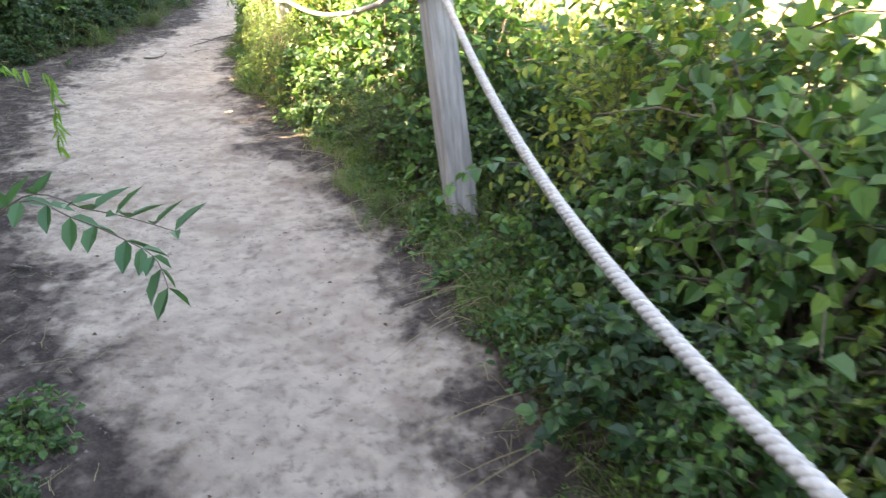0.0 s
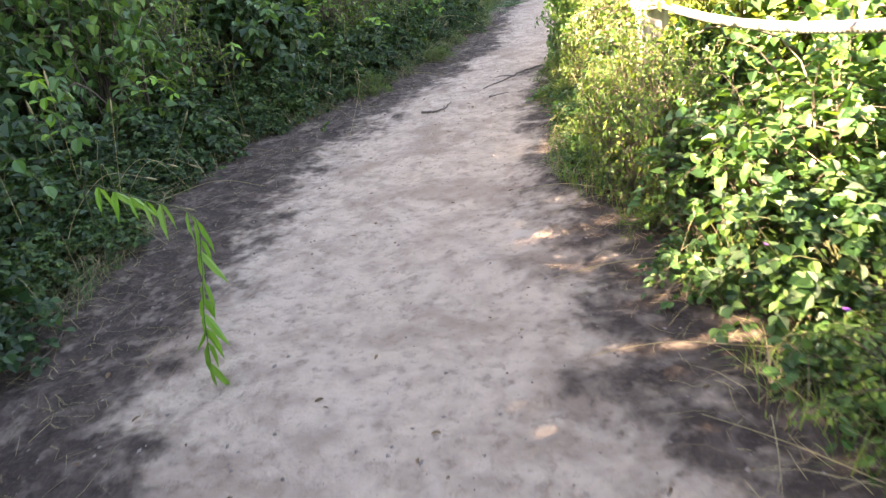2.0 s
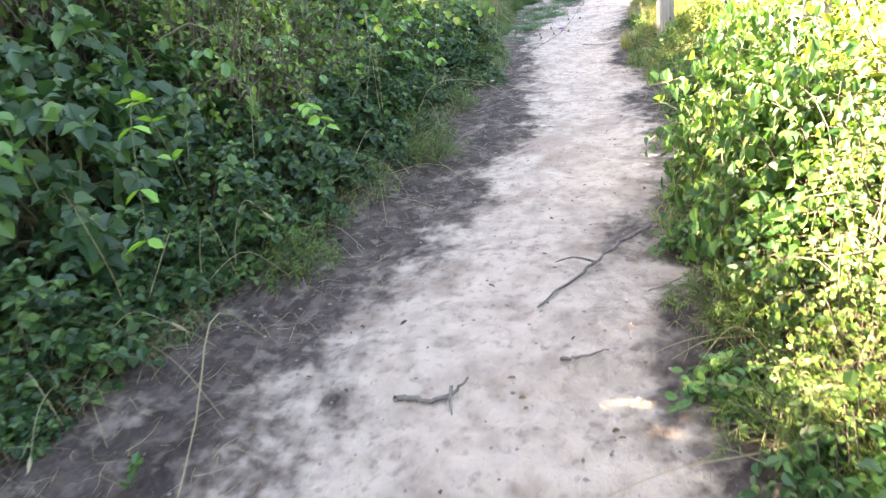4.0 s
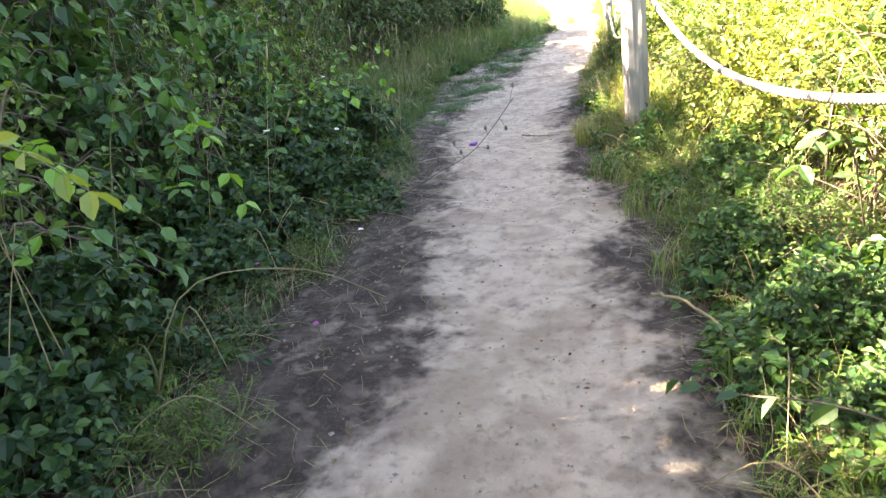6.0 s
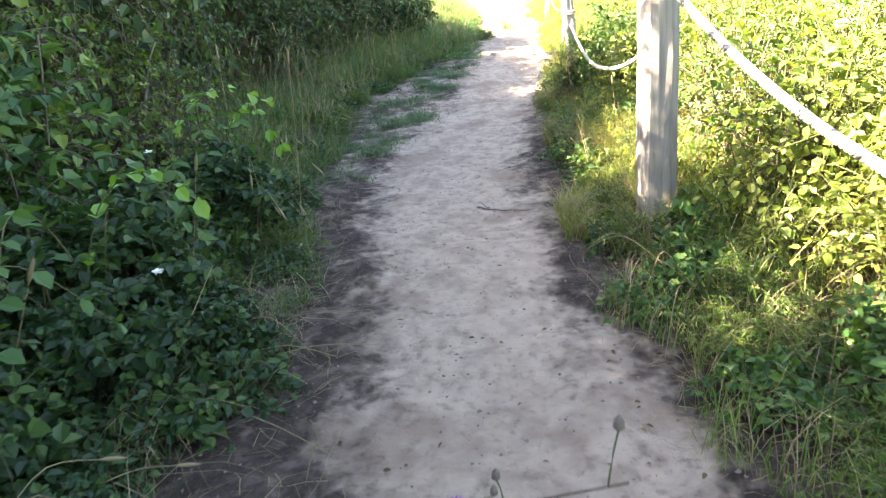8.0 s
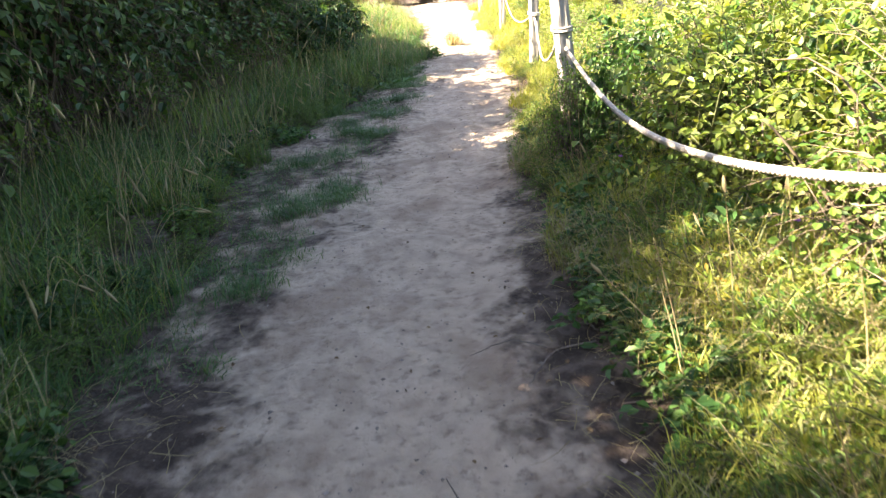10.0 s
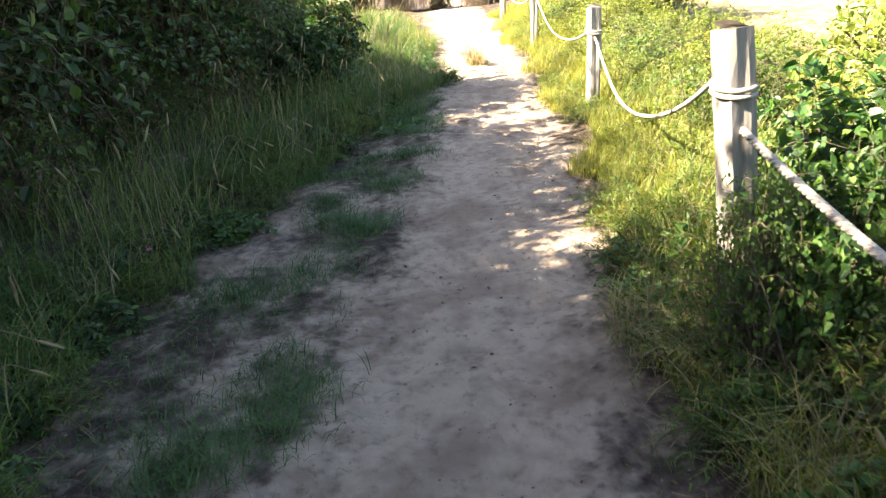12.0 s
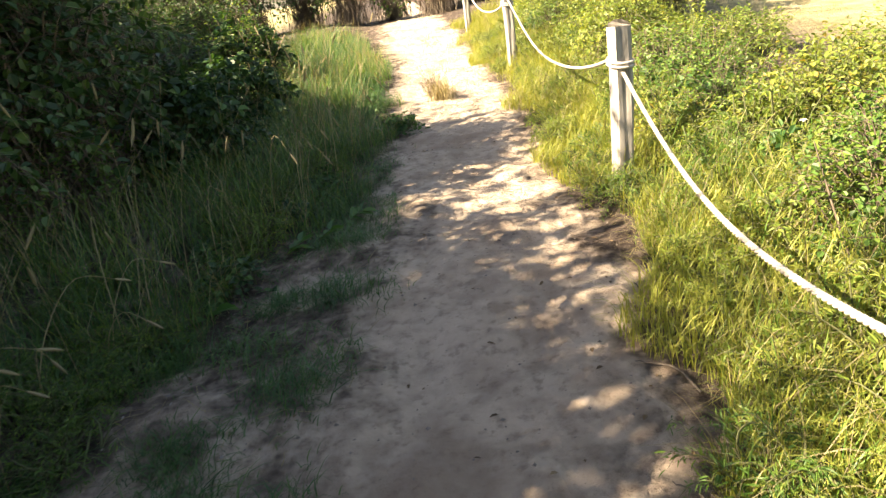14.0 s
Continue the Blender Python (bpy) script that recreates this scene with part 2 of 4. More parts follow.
# ---------------------------------------------------------------- materials
def ground_material():
    n = Nodes("trodden_earth")
    strip = n.add("ShaderNodeAttribute")
    strip.attribute_name = "trodden"
    big, mid, fine = n.noise(1.6, 4.0), n.noise(6.5, 5.0, 0.6), n.noise(70.0, 6.0, 0.7)
    clod, grit, plate = n.noise(22.0, 6.0, 0.62), n.noise(210.0, 3.0, 0.6), n.noise(11.0, 2.0, 0.45)
    dust = n.ramp(mid, (0.3, (0.40, 0.315, 0.246)), (0.46, (0.475, 0.383, 0.302)), (0.54, (0.525, 0.428, 0.338)), (0.7, (0.585, 0.48, 0.382)))
    # worn hollows and clod gaps darkened as relief shading, pale crusts, brown damp patches
    dust = n.mix(n.ramp(plate, (0.36, (0.32,)), (0.47, (0.0,))), dust, (0.33, 0.25, 0.195))
    dust = n.mix(n.ramp(plate, (0.54, (0.0,)), (0.64, (0.3,))), dust, (0.62, 0.515, 0.415))
    dust = n.mix(n.ramp(clod, (0.34, (0.55,)), (0.45, (0.0,))), dust, (0.27, 0.205, 0.16))
    dust = n.mix(n.ramp(big, (0.5, (0.0,)), (0.63, (0.62,))), dust, (0.29, 0.212, 0.16))
    dust = n.mix(n.ramp(fine, (0.62, (0.0,)), (0.76, (0.2,))), dust, (0.24, 0.185, 0.145))
    soil = n.ramp(mid, (0.3, (0.04, 0.03, 0.025)), (0.52, (0.074, 0.056, 0.046)), (0.72, (0.14, 0.108, 0.088)))
    soil = n.mix(n.ramp(fine, (0.5, (0.0,)), (0.66, (0.5,))), soil, (0.13, 0.108, 0.093))
    soil = n.mix(n.ramp(plate, (0.54, (0.0,)), (0.62, (0.4,))), soil, (0.19, 0.152, 0.126))
    soil = n.mix(n.ramp(clod, (0.36, (0.35,)), (0.48, (0.0,))), soil, (0.04, 0.032, 0.028))
    patch = n.noise(4.2, 4.0, 0.55)
    blot = n.math("ADD", n.math("MULTIPLY", n.math("SUBTRACT", patch, 0.5), 1.5), n.math("ADD", n.math("MULTIPLY", n.math("SUBTRACT", plate, 0.5), 0.5), n.math("MULTIPLY", n.math("SUBTRACT", clod, 0.5), 0.35)))
    edge_fac = n.ramp(n.math("ADD", strip.outputs["Fac"], blot), (0.1, (0.0,)), (0.36, (0.3,)), (0.54, (0.68,)), (0.86, (1.0,)))
    col = n.mix(edge_fac, soil, dust)
    far = n.add("ShaderNodeAttribute")
    far.attribute_name = "meadow"
    straw = n.ramp(n.noise(3.0, 6.0), (0.35, (0.24, 0.215, 0.10)), (0.65, (0.46, 0.40, 0.23)))
    col = n.mix(far.outputs["Fac"], col, straw)
    n.link(col, n.shader.inputs["Base Color"])
    n.shader.inputs["Roughness"].default_value = 0.95
    n.shader.inputs["Specular IOR Level"].default_value = 0.15
    n.bump(n.math("ADD", n.math("ADD", n.math("ADD", mid, n.math("MULTIPLY", plate, 0.9)), n.math("MULTIPLY", clod, 0.7)), n.math("ADD", n.math("MULTIPLY", fine, 0.45), n.math("MULTIPLY", grit, 0.12))), 1.0, 0.05)
    return n.mat


EARTH = ground_material()
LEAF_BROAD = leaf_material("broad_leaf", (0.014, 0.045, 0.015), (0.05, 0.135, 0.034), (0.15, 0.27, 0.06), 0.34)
# bramble green taken darker to hold the deep shade low in the thicket
LEAF_BRAMBLE_SHADED = leaf_material("shade_dark_bramble_leaf", (0.010, 0.034, 0.013), (0.022, 0.068, 0.02), (0.09, 0.175, 0.04), 0.3)
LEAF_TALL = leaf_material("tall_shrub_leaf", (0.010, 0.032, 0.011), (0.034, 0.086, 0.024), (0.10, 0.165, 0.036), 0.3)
LEAF_SMALL = leaf_material("small_leaf", (0.022, 0.056, 0.014), (0.085, 0.175, 0.032), (0.19, 0.28, 0.05), 0.34)
LEAF_DARK = leaf_material("dark_leaf", (0.018, 0.06, 0.024), (0.036, 0.11, 0.04), (0.07, 0.16, 0.05), 0.2)
LEAF_WILLOW = leaf_material("willow_leaf", (0.07, 0.19, 0.02), (0.13, 0.30, 0.035), (0.26, 0.40, 0.10), 0.35)
# yellow-green leaf with the brightness of full sun mixed into its base colour
LEAF_SUN_TINT = leaf_material("sunlight_tinted_leaf", (0.085, 0.15, 0.028), (0.18, 0.245, 0.052), (0.33, 0.335, 0.085))
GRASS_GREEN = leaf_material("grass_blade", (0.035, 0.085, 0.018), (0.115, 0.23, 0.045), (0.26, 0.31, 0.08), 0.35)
# grass for the left verge, its shade deepened in the colour itself
GRASS_SHADE_TONED = leaf_material("shade_toned_grass_blade", (0.014, 0.05, 0.018), (0.044, 0.128, 0.036), (0.115, 0.205, 0.056), 0.3)
# dry meadow grass, brightened further to carry the sunlight in its colour
GRASS_SUN_TONED = leaf_material("sun_toned_grass_blade", (0.13, 0.17, 0.03), (0.25, 0.28, 0.055), (0.42, 0.40, 0.12), 0.38)
GRASS_DRY = leaf_material("dry_grass_blade", (0.17, 0.135, 0.075), (0.28, 0.235, 0.135), (0.40, 0.35, 0.21), 0.25, 0.7)
BARK = plain_material("twig_bark", (0.055, 0.042, 0.03), (0.16, 0.125, 0.09), 30.0)
STEM_GREEN = plain_material("green_stem", (0.05, 0.07, 0.025), (0.12, 0.12, 0.05), 25.0)
DEADWOOD = plain_material("dead_wood", (0.05, 0.04, 0.034), (0.17, 0.14, 0.115), 40.0)
POST_WOOD = plain_material("weathered_post_wood", (0.145, 0.132, 0.12), (0.34, 0.318, 0.292), 9.0, 0.8, 0.6, 0.006, (4.0, 4.0, 0.35))
ROPE = plain_material("weathered_rope", (0.26, 0.235, 0.21), (0.48, 0.445, 0.40), 90.0, 0.9, 0.5, 0.002)
PURPLE = plain_material("purple_petal", (0.22, 0.05, 0.34), (0.42, 0.14, 0.55), 60.0, 0.6)
PINK = plain_material("pink_petal", (0.42, 0.04, 0.22), (0.6, 0.10, 0.38), 60.0, 0.6)
WHITE = plain_material("white_petal", (0.65, 0.66, 0.58), (0.85, 0.85, 0.80), 60.0, 0.6)
EARTH_CRUMB = plain_material("earth_crumb", (0.14, 0.115, 0.10), (0.36, 0.31, 0.27), 5.0)
DRY_LEAF = leaf_material("dead_leaf", (0.06, 0.04, 0.025), (0.17, 0.11, 0.06), (0.36, 0.27, 0.16), 0.1, 0.8)
LITTER = plain_material("leaf_litter", (0.06, 0.045, 0.035), (0.30, 0.22, 0.14), 3.0)


# ---------------------------------------------------------------- ground, one sheet to the horizon
def ground():
    xs = np.concatenate([[-600, -250, -110, -50, -25, -14, -9.5, -7, -5.8], np.arange(-5, 3.001, 0.05), [3.5, 4.2, 5.5, 8, 13, 24, 50, 110, 250, 600]])
    ys = np.concatenate([[-600, -250, -100, -40, -18, -9, -5, -3, -2], np.arange(-1.2, 30.001, 0.055), np.arange(30.2, 38, 0.25), [40, 44, 52, 70, 110, 250, 600]])
    X, Y = np.meshgrid(xs, ys)
    V = np.stack([X, Y, height(X, Y)], -1).reshape(-1, 3)
    i = (np.arange(len(ys) - 1)[:, None] * len(xs) + np.arange(len(xs) - 1)[None]).ravel()
    F = np.stack([i, i + 1, i + 1 + len(xs), i + len(xs)], -1)
    me = mesh_of("ground", V, F, EARTH, True)
    a = me.attributes.new("trodden", "FLOAT", "POINT")
    a.data.foreach_set("value", trodden(V[:, 0], V[:, 1]).astype(np.float32))
    out = np.maximum(edge(VL, V[:, 1]) - V[:, 0], V[:, 0] - edge(VR, V[:, 1]))
    b = me.attributes.new("meadow", "FLOAT", "POINT")
    b.data.foreach_set("value", (np.clip((out - 2.6) / 1.5, 0, 1)).astype(np.float32))
    return tagged(new("ground", me), "pale trodden sandy footpath between dark soil verges", "ground", kind="structure")


ground()
ZAT = lambda x, y: float(height(x, y))


# ---------------------------------------------------------------- posts and rope
POSTS = [(0.72, -1.38, 1.45, 0, 0, 0.083), (0.66, 3.24, 1.56, -5.4, -14.9, 0.085), (-0.58, 7.34, 1.05, 0, 0, 0.08), (-0.77, 11.45, 1.3, 0, 0, 0.08), (-1.26, 15.83, 1.5, -2, 0.6, 0.083),
         (-1.16, 19.73, 1.12, -4.5, -1.9, 0.052), (-0.79, 23.6, 0.93, 1.1, 0, 0.053), (-0.65, 27.9, 0.95, 0.8, 0, 0.053), (-0.6, 32.6, 1.0, 0, 0, 0.053)]


def post(x, y, tall, lean_x, lean_y, r):
    """A squared timber post with worn corners and a flat sawn head and a rope bound round it."""
    z0 = ZAT(x, y)
    root = thing("fence_post", "weathered grey timber fence post bound with rope", "post", (0, 0, 0), "rope fence posts")
    root.matrix_basis = pose(x, y, z0 - 0.05, lean_y, lean_x) @ pose(0, 0, 0, 0, 0, 12)
    rows, rads = [], []
    for k in range(15):
        s = k / 14
        rows.append((0.004 * math.sin(5 * s + x), 0.004 * math.cos(4 * s + y), (tall + 0.05) * s))
        rads.append(r * (1.04 - 0.06 * s))
    rows += [(0.002, 0.002, tall + 0.055), (0.002, 0.002, tall + 0.057)]
    rads += [r * 0.93, 0.001]
    V, F = tubes([(rows, rads)], 16)
    ang = np.arctan2(V[:, 1], V[:, 0])
    V[:, :2] *= np.minimum(1 / np.maximum(np.abs(np.cos(ang)), np.abs(np.sin(ang))), 1.27)[:, None]
    rough = (vnoise(np.arctan2(V[:, 1], V[:, 0]) * 2 + x, V[:, 2], 0.35, 8) - 0.5) * 0.012
    V[:, :2] *= 1 + (rough / r)[:, None]
    part("shaft", mesh_of("post_shaft", V, F, POST_WOOD), root)
    turns = np.linspace(0, 2 * math.pi * 2.2, 60)
    bind = np.stack([np.cos(turns) * (r * 1.24 + 0.004), np.sin(turns) * (r * 1.24 + 0.004), tall - 0.12 - turns * 0.0035 + 0.01 * np.sin(turns)], -1)
    V, F = tubes([(bind, 0.009)], 7)
    part("rope_binding", mesh_of("rope_binding", V, F, ROPE, True), root, "pale rope wound round the post")
    return root


for p in POSTS:
    post(*p)


def rope(a, b, dip, low=0.5, thick=1.0):
    """A three-strand rope hanging from a to b, lowest at the share `low` of its way."""
    a, b = np.array(a), np.array(b)
    n = int(np.linalg.norm(b - a) / 0.011)
    s = np.linspace(0, 1, n)
    q = np.where(s < low, s / low * 0.5, 0.5 + (s - low) / (1 - low) * 0.5)
    mid = a + (b - a) * s[:, None]
    mid[:, 2] -= dip * (1 - (2 * q - 1) ** 2)
    mid[:, 0] += 0.01 * np.sin(s * 9)
    way = np.gradient(mid, axis=0)
    way /= np.linalg.norm(way, axis=1)[:, None]
    side = np.cross(way, [0, 0, 1.0])
    side /= np.linalg.norm(side, axis=1)[:, None]
    up = np.cross(side, way)
    run = np.concatenate([[0], np.cumsum(np.linalg.norm(np.diff(mid, axis=0), axis=1))])
    me_lines = []
    for k in range(3):
        ang = run / 0.075 * 2 * math.pi + k * 2 * math.pi / 3
        me_lines.append((mid + 0.0068 * thick * (np.cos(ang)[:, None] * side + np.sin(ang)[:, None] * up), 0.0074 * thick))
    root = thing("rope", "pale weathered twisted rope hanging between timber posts", "rope", tuple(a), "fence ropes")
    for pts, rad in me_lines:
        V, F = tubes([(pts - a, rad)], 6)
        part("strand", mesh_of("rope_strand", V, F, ROPE, True), root)


def tied(i, up):
    """The place on a post that high above its foot."""
    x, y, tall, lean_x, lean_y, r = POSTS[i]
    return (x + math.tan(radians(lean_x)) * up, y - math.tan(radians(lean_y)) * up, ZAT(x, y) + up)


rope(tied(0, 1.28), tied(1, 1.40), 0.42, 0.5, 1.5)
rope(tied(1, 1.43), tied(2, 0.86), 0.2, 0.5, 1.5)
rope(tied(2, 0.9), tied(3, 1.15), 0.36, 0.5, 1.4)
rope(tied(3, 1.08), tied(4, 1.35), 0.46, 0.5, 1.4)
rope(tied(4, 1.04), tied(5, 0.80), 0.29, 0.5, 1.05)
rope(tied(5, 1.02), tied(6, 0.70), 0.42, 0.5, 0.85)
rope(tied(6, 0.78), tied(7, 0.82), 0.35, 0.5, 0.85)
rope(tied(7, 0.80), tied(8, 0.84), 0.30)


# ---------------------------------------------------------------- shrubs
def unit(v):
    return v / (np.linalg.norm(v, axis=-1, keepdims=True) + 1e-9)


def shrub_parts(seed, rad, tall, twigs, per, leaf, form, droop=0.25, inner=0.35, triple=False, low=0.0):
    """Meshes (twigs, foliage) of a shrub of that spread and height, its twigs fanning out from the foot to a lumpy outline."""
    r = np.random.default_rng(seed)
    az, el = r.random(twigs) * 2 * math.pi, np.arcsin(r.uniform(low, 1.0, twigs) ** 0.8)
    lump = 0.72 + 0.42 * r.random(twigs) * (0.6 + 0.4 * np.sin(az * 3 + seed))
    tip = np.stack([np.cos(az) * np.cos(el) * rad, np.sin(az) * np.cos(el) * rad, tall * (0.12 + 0.88 * np.sin(el))], -1) * lump[:, None]
    foot = np.stack([r.normal(0, rad * 0.18, twigs), r.normal(0, rad * 0.18, twigs), np.zeros(twigs)], -1)
    s = np.linspace(0, 1, 7)[None, :, None]
    bend = np.stack([r.normal(0, 0.1, twigs) * rad, r.normal(0, 0.1, twigs) * rad, np.full(twigs, tall * 0.16)], -1)
    line = foot[:, None] * (1 - s) + tip[:, None] * s + bend[:, None] * (4 * s * (1 - s))
    line[:, :, 2] -= droop * rad * 0.5 * (s[..., 0] ** 4)
    line[:, :, 2] = np.maximum(line[:, :, 2], 0.015)
    lines = [(line[k], np.linspace(0.0048, 0.0012, 7) * (1 + 0.9 * (k % 7 == 0))) for k in range(twigs)]
    tv, tf = tubes(lines, 3)
    # leaves along the outer part of each twig
    t = inner + (1 - inner) * ((np.arange(per)[None] + r.random((twigs, per)) * 0.8) / per)
    f = t * 6
    i = np.clip(np.floor(f).astype(int), 0, 5)
    k = np.arange(twigs)[:, None]
    at = line[k, i] + (line[k, i + 1] - line[k, i]) * (f - i)[..., None]
    along = unit(line[k, i + 1] - line[k, i])
    around = unit(np.cross(along, r.normal(0, 1, (twigs, per, 3))))
    way = unit(along * 0.55 + around * 0.9 + np.array([0, 0, -0.12]))
    out = unit(at * np.array([1, 1, 0.35]))
    up = unit(np.array([0, 0, 1.0]) + out * 0.65 + r.normal(0, 0.38, at.shape))
    at, way, up = at.reshape(-1, 3), way.reshape(-1, 3), up.reshape(-1, 3)
    at = at + way * 0.012
    size = leaf[0] * (0.6 + 0.65 * r.random(len(at)))
    if triple:
        side = unit(np.cross(way, up))
        at = np.repeat(at, 3, 0)
        w3 = np.stack([way, unit(way * 0.35 + side), unit(way * 0.35 - side)], 1).reshape(-1, 3)
        up, size, way = np.repeat(up, 3, 0), np.repeat(size, 3, 0) * np.tile([1.1, 0.85, 0.85], len(size)), w3
    wide = size * leaf[1] / leaf[0] * (0.85 + 0.3 * r.random(len(size)))
    lv, lf = leaves(at, way, up, size, wide, form, 0.18 + 0.1 * r.random(), 0.2)
    return (tv, tf), (lv, lf)


def shrub(name, label, category, group, leaf_mat, twig_mat, **how):
    root = thing(name, label, category, (0, 0, -50), group)
    (tv, tf), (lv, lf) = shrub_parts(**how)
    tagged(part("twig", mesh_of(name + "_twig", tv, tf, twig_mat, True), root), kind="stuff")
    tagged(part("foliage", mesh_of(name + "_foliage", lv, lf, leaf_mat), root), kind="stuff")
    return root


KINDS = {
    "broad": [shrub("shrub", "dense green broad-leaved shrub beside the rope fence", "shrub", "hedge shrubs", LEAF_BROAD, BARK, seed=s, rad=0.75, tall=1.25, twigs=180, per=12, leaf=(0.066, 0.05), form=HEART) for s in (11, 12, 13)],
    "bramble": [shrub("bramble", "bramble thicket with arching stems, shade put into its dark green", "bramble", "bramble thicket", LEAF_BRAMBLE_SHADED, STEM_GREEN, seed=s, rad=0.75, tall=1.1, twigs=130, per=6, leaf=(0.078, 0.058), form=OVAL, droop=0.5, triple=True, inner=0.5) for s in (21, 22, 23)],
    "small": [shrub("hawthorn_bush", "small-leaved green bush with fine twigs", "bush", "small-leaved bushes", LEAF_SMALL, BARK, seed=s, rad=0.75, tall=1.3, twigs=200, per=15, leaf=(0.034, 0.024), form=OVAL) for s in (31, 32)],
    "yellow": [shrub("sunlit_bush", "leafy bush behind the rope fence, sunlight put into its yellow-green", "bush", "bushes behind the fence", LEAF_SUN_TINT, STEM_GREEN, seed=s, rad=0.8, tall=1.35, twigs=200, per=13, leaf=(0.045, 0.03), form=OVAL) for s in (41, 42)],
    "tall": [shrub("tall_shrub", "tall dark green shrub with mostly unseen leafy crown", "shrub", "tall shrubs behind the verge", LEAF_TALL, BARK, seed=s, rad=1.0, tall=2.6, twigs=260, per=14, leaf=(0.062, 0.044), form=OVAL) for s in (51, 52)],
    "herb": [shrub("leafy_herb", "low green leafy herb at the path edge", "herb", "verge herbs", LEAF_BROAD, STEM_GREEN, seed=s, rad=0.34, tall=0.42, twigs=50, per=9, leaf=(0.055, 0.036), form=OVAL, droop=0.7) for s in (61, 62)],
    # copy of the herb in the shade-darkened bramble leaf
    "shade_dark_herb": [shrub("leafy_herb", "low leafy herb at the path edge, shade put into its dark green", "herb", "verge herbs", LEAF_BRAMBLE_SHADED, STEM_GREEN, seed=s, rad=0.34, tall=0.42, twigs=42, per=8, leaf=(0.055, 0.036), form=OVAL, droop=0.7) for s in (63, 64)],
    "sunny": [shrub("feathery_herb", "fine-leaved herb with sunlight put into its yellow-green", "herb", "verge herbs", LEAF_SUN_TINT, STEM_GREEN, seed=s, rad=0.38, tall=0.45, twigs=70, per=15, leaf=(0.035, 0.01), form=LANCE, droop=0.4) for s in (81, 82)],
    "fine": [shrub("feathery_herb", "fine-leaved green herb at the path edge", "herb", "verge herbs", LEAF_SMALL, STEM_GREEN, seed=s, rad=0.36, tall=0.5, twigs=60, per=16, leaf=(0.04, 0.007), form=LANCE, droop=0.5) for s in (71, 72)],
}


def plant(kind, x, y, scale=1.0, tall=1.0, sink=0.03, r=rng):
    source = KINDS[kind][int(r.integers(len(KINDS[kind])))]
    m = Matrix.LocRotScale((x, y, ZAT(x, y) - sink), Euler((r.normal(0, 0.06), r.normal(0, 0.06), r.random() * 6.283)), (scale, scale, scale * tall))
    return copy_thing(source, m)


def row(y0, y1, step, table, off, kinds, scale, tall=1.0, jitter=0.15, skip=0.0):
    """Plants at even steps along an edge of the plan, each row with random numbers of its own."""
    r = np.random.default_rng(int(abs(y0 * 1000 + off * 7919)) + len(kinds))
    y = y0
    while y < y1:
        if r.random() >= skip:
            x = float(edge(table, y)) + off + r.normal(0, jitter)
            plant(kinds[int(r.integers(len(kinds)))], x, y + r.normal(0, step * 0.2), scale * r.uniform(0.85, 1.15), tall * r.uniform(0.88, 1.12), r=r)
        y += step


# the side where the sun stands: thicket in the shade
row(-1.5, 4.0, 0.6, VL, -0.50, ["bramble", "small"], 0.75, 0.8)
# dark leaves in front, brighter behind: shade towards the ground put into colour
row(4.0, 16.5, 0.55, VL, -0.58, ["bramble"], 0.75, 0.9)
row(-2, 17.0, 0.7, VL, -1.3, ["small", "small", "bramble", "broad"], 1.15, 1.15)
# tall rows: crowns out of view, heights set by where their shade should end
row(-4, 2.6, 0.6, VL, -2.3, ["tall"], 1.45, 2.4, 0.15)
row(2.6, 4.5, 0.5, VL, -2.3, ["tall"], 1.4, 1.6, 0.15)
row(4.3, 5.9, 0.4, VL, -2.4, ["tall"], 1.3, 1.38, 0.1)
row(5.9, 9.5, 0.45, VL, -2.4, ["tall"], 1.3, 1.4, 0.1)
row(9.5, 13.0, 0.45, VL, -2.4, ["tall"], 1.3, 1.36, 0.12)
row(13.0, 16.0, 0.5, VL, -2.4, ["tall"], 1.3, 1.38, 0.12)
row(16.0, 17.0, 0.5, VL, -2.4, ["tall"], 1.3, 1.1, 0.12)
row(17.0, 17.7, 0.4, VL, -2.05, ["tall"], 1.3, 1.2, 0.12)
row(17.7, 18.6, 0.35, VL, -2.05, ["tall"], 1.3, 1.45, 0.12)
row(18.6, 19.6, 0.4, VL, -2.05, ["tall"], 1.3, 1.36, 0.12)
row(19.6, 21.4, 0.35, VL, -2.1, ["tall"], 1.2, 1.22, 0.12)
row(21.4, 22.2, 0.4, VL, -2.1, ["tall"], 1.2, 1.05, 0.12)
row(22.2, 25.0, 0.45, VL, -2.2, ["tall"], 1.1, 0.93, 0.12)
# unseen rows further back, added to close sun gaps over the path
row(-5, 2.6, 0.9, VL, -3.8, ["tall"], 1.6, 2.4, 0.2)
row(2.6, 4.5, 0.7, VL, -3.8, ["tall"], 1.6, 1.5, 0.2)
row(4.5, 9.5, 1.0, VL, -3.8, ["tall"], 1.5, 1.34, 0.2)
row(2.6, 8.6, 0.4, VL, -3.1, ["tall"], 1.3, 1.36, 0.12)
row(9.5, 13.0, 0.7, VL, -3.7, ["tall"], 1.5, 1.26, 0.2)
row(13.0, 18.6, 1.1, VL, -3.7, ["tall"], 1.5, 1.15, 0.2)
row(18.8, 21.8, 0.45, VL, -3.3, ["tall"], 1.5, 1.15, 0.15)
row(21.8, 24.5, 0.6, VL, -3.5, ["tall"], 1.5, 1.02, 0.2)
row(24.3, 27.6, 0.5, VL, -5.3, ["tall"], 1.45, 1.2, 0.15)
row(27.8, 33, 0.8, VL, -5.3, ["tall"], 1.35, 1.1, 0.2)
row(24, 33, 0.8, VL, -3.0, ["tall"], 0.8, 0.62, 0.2)
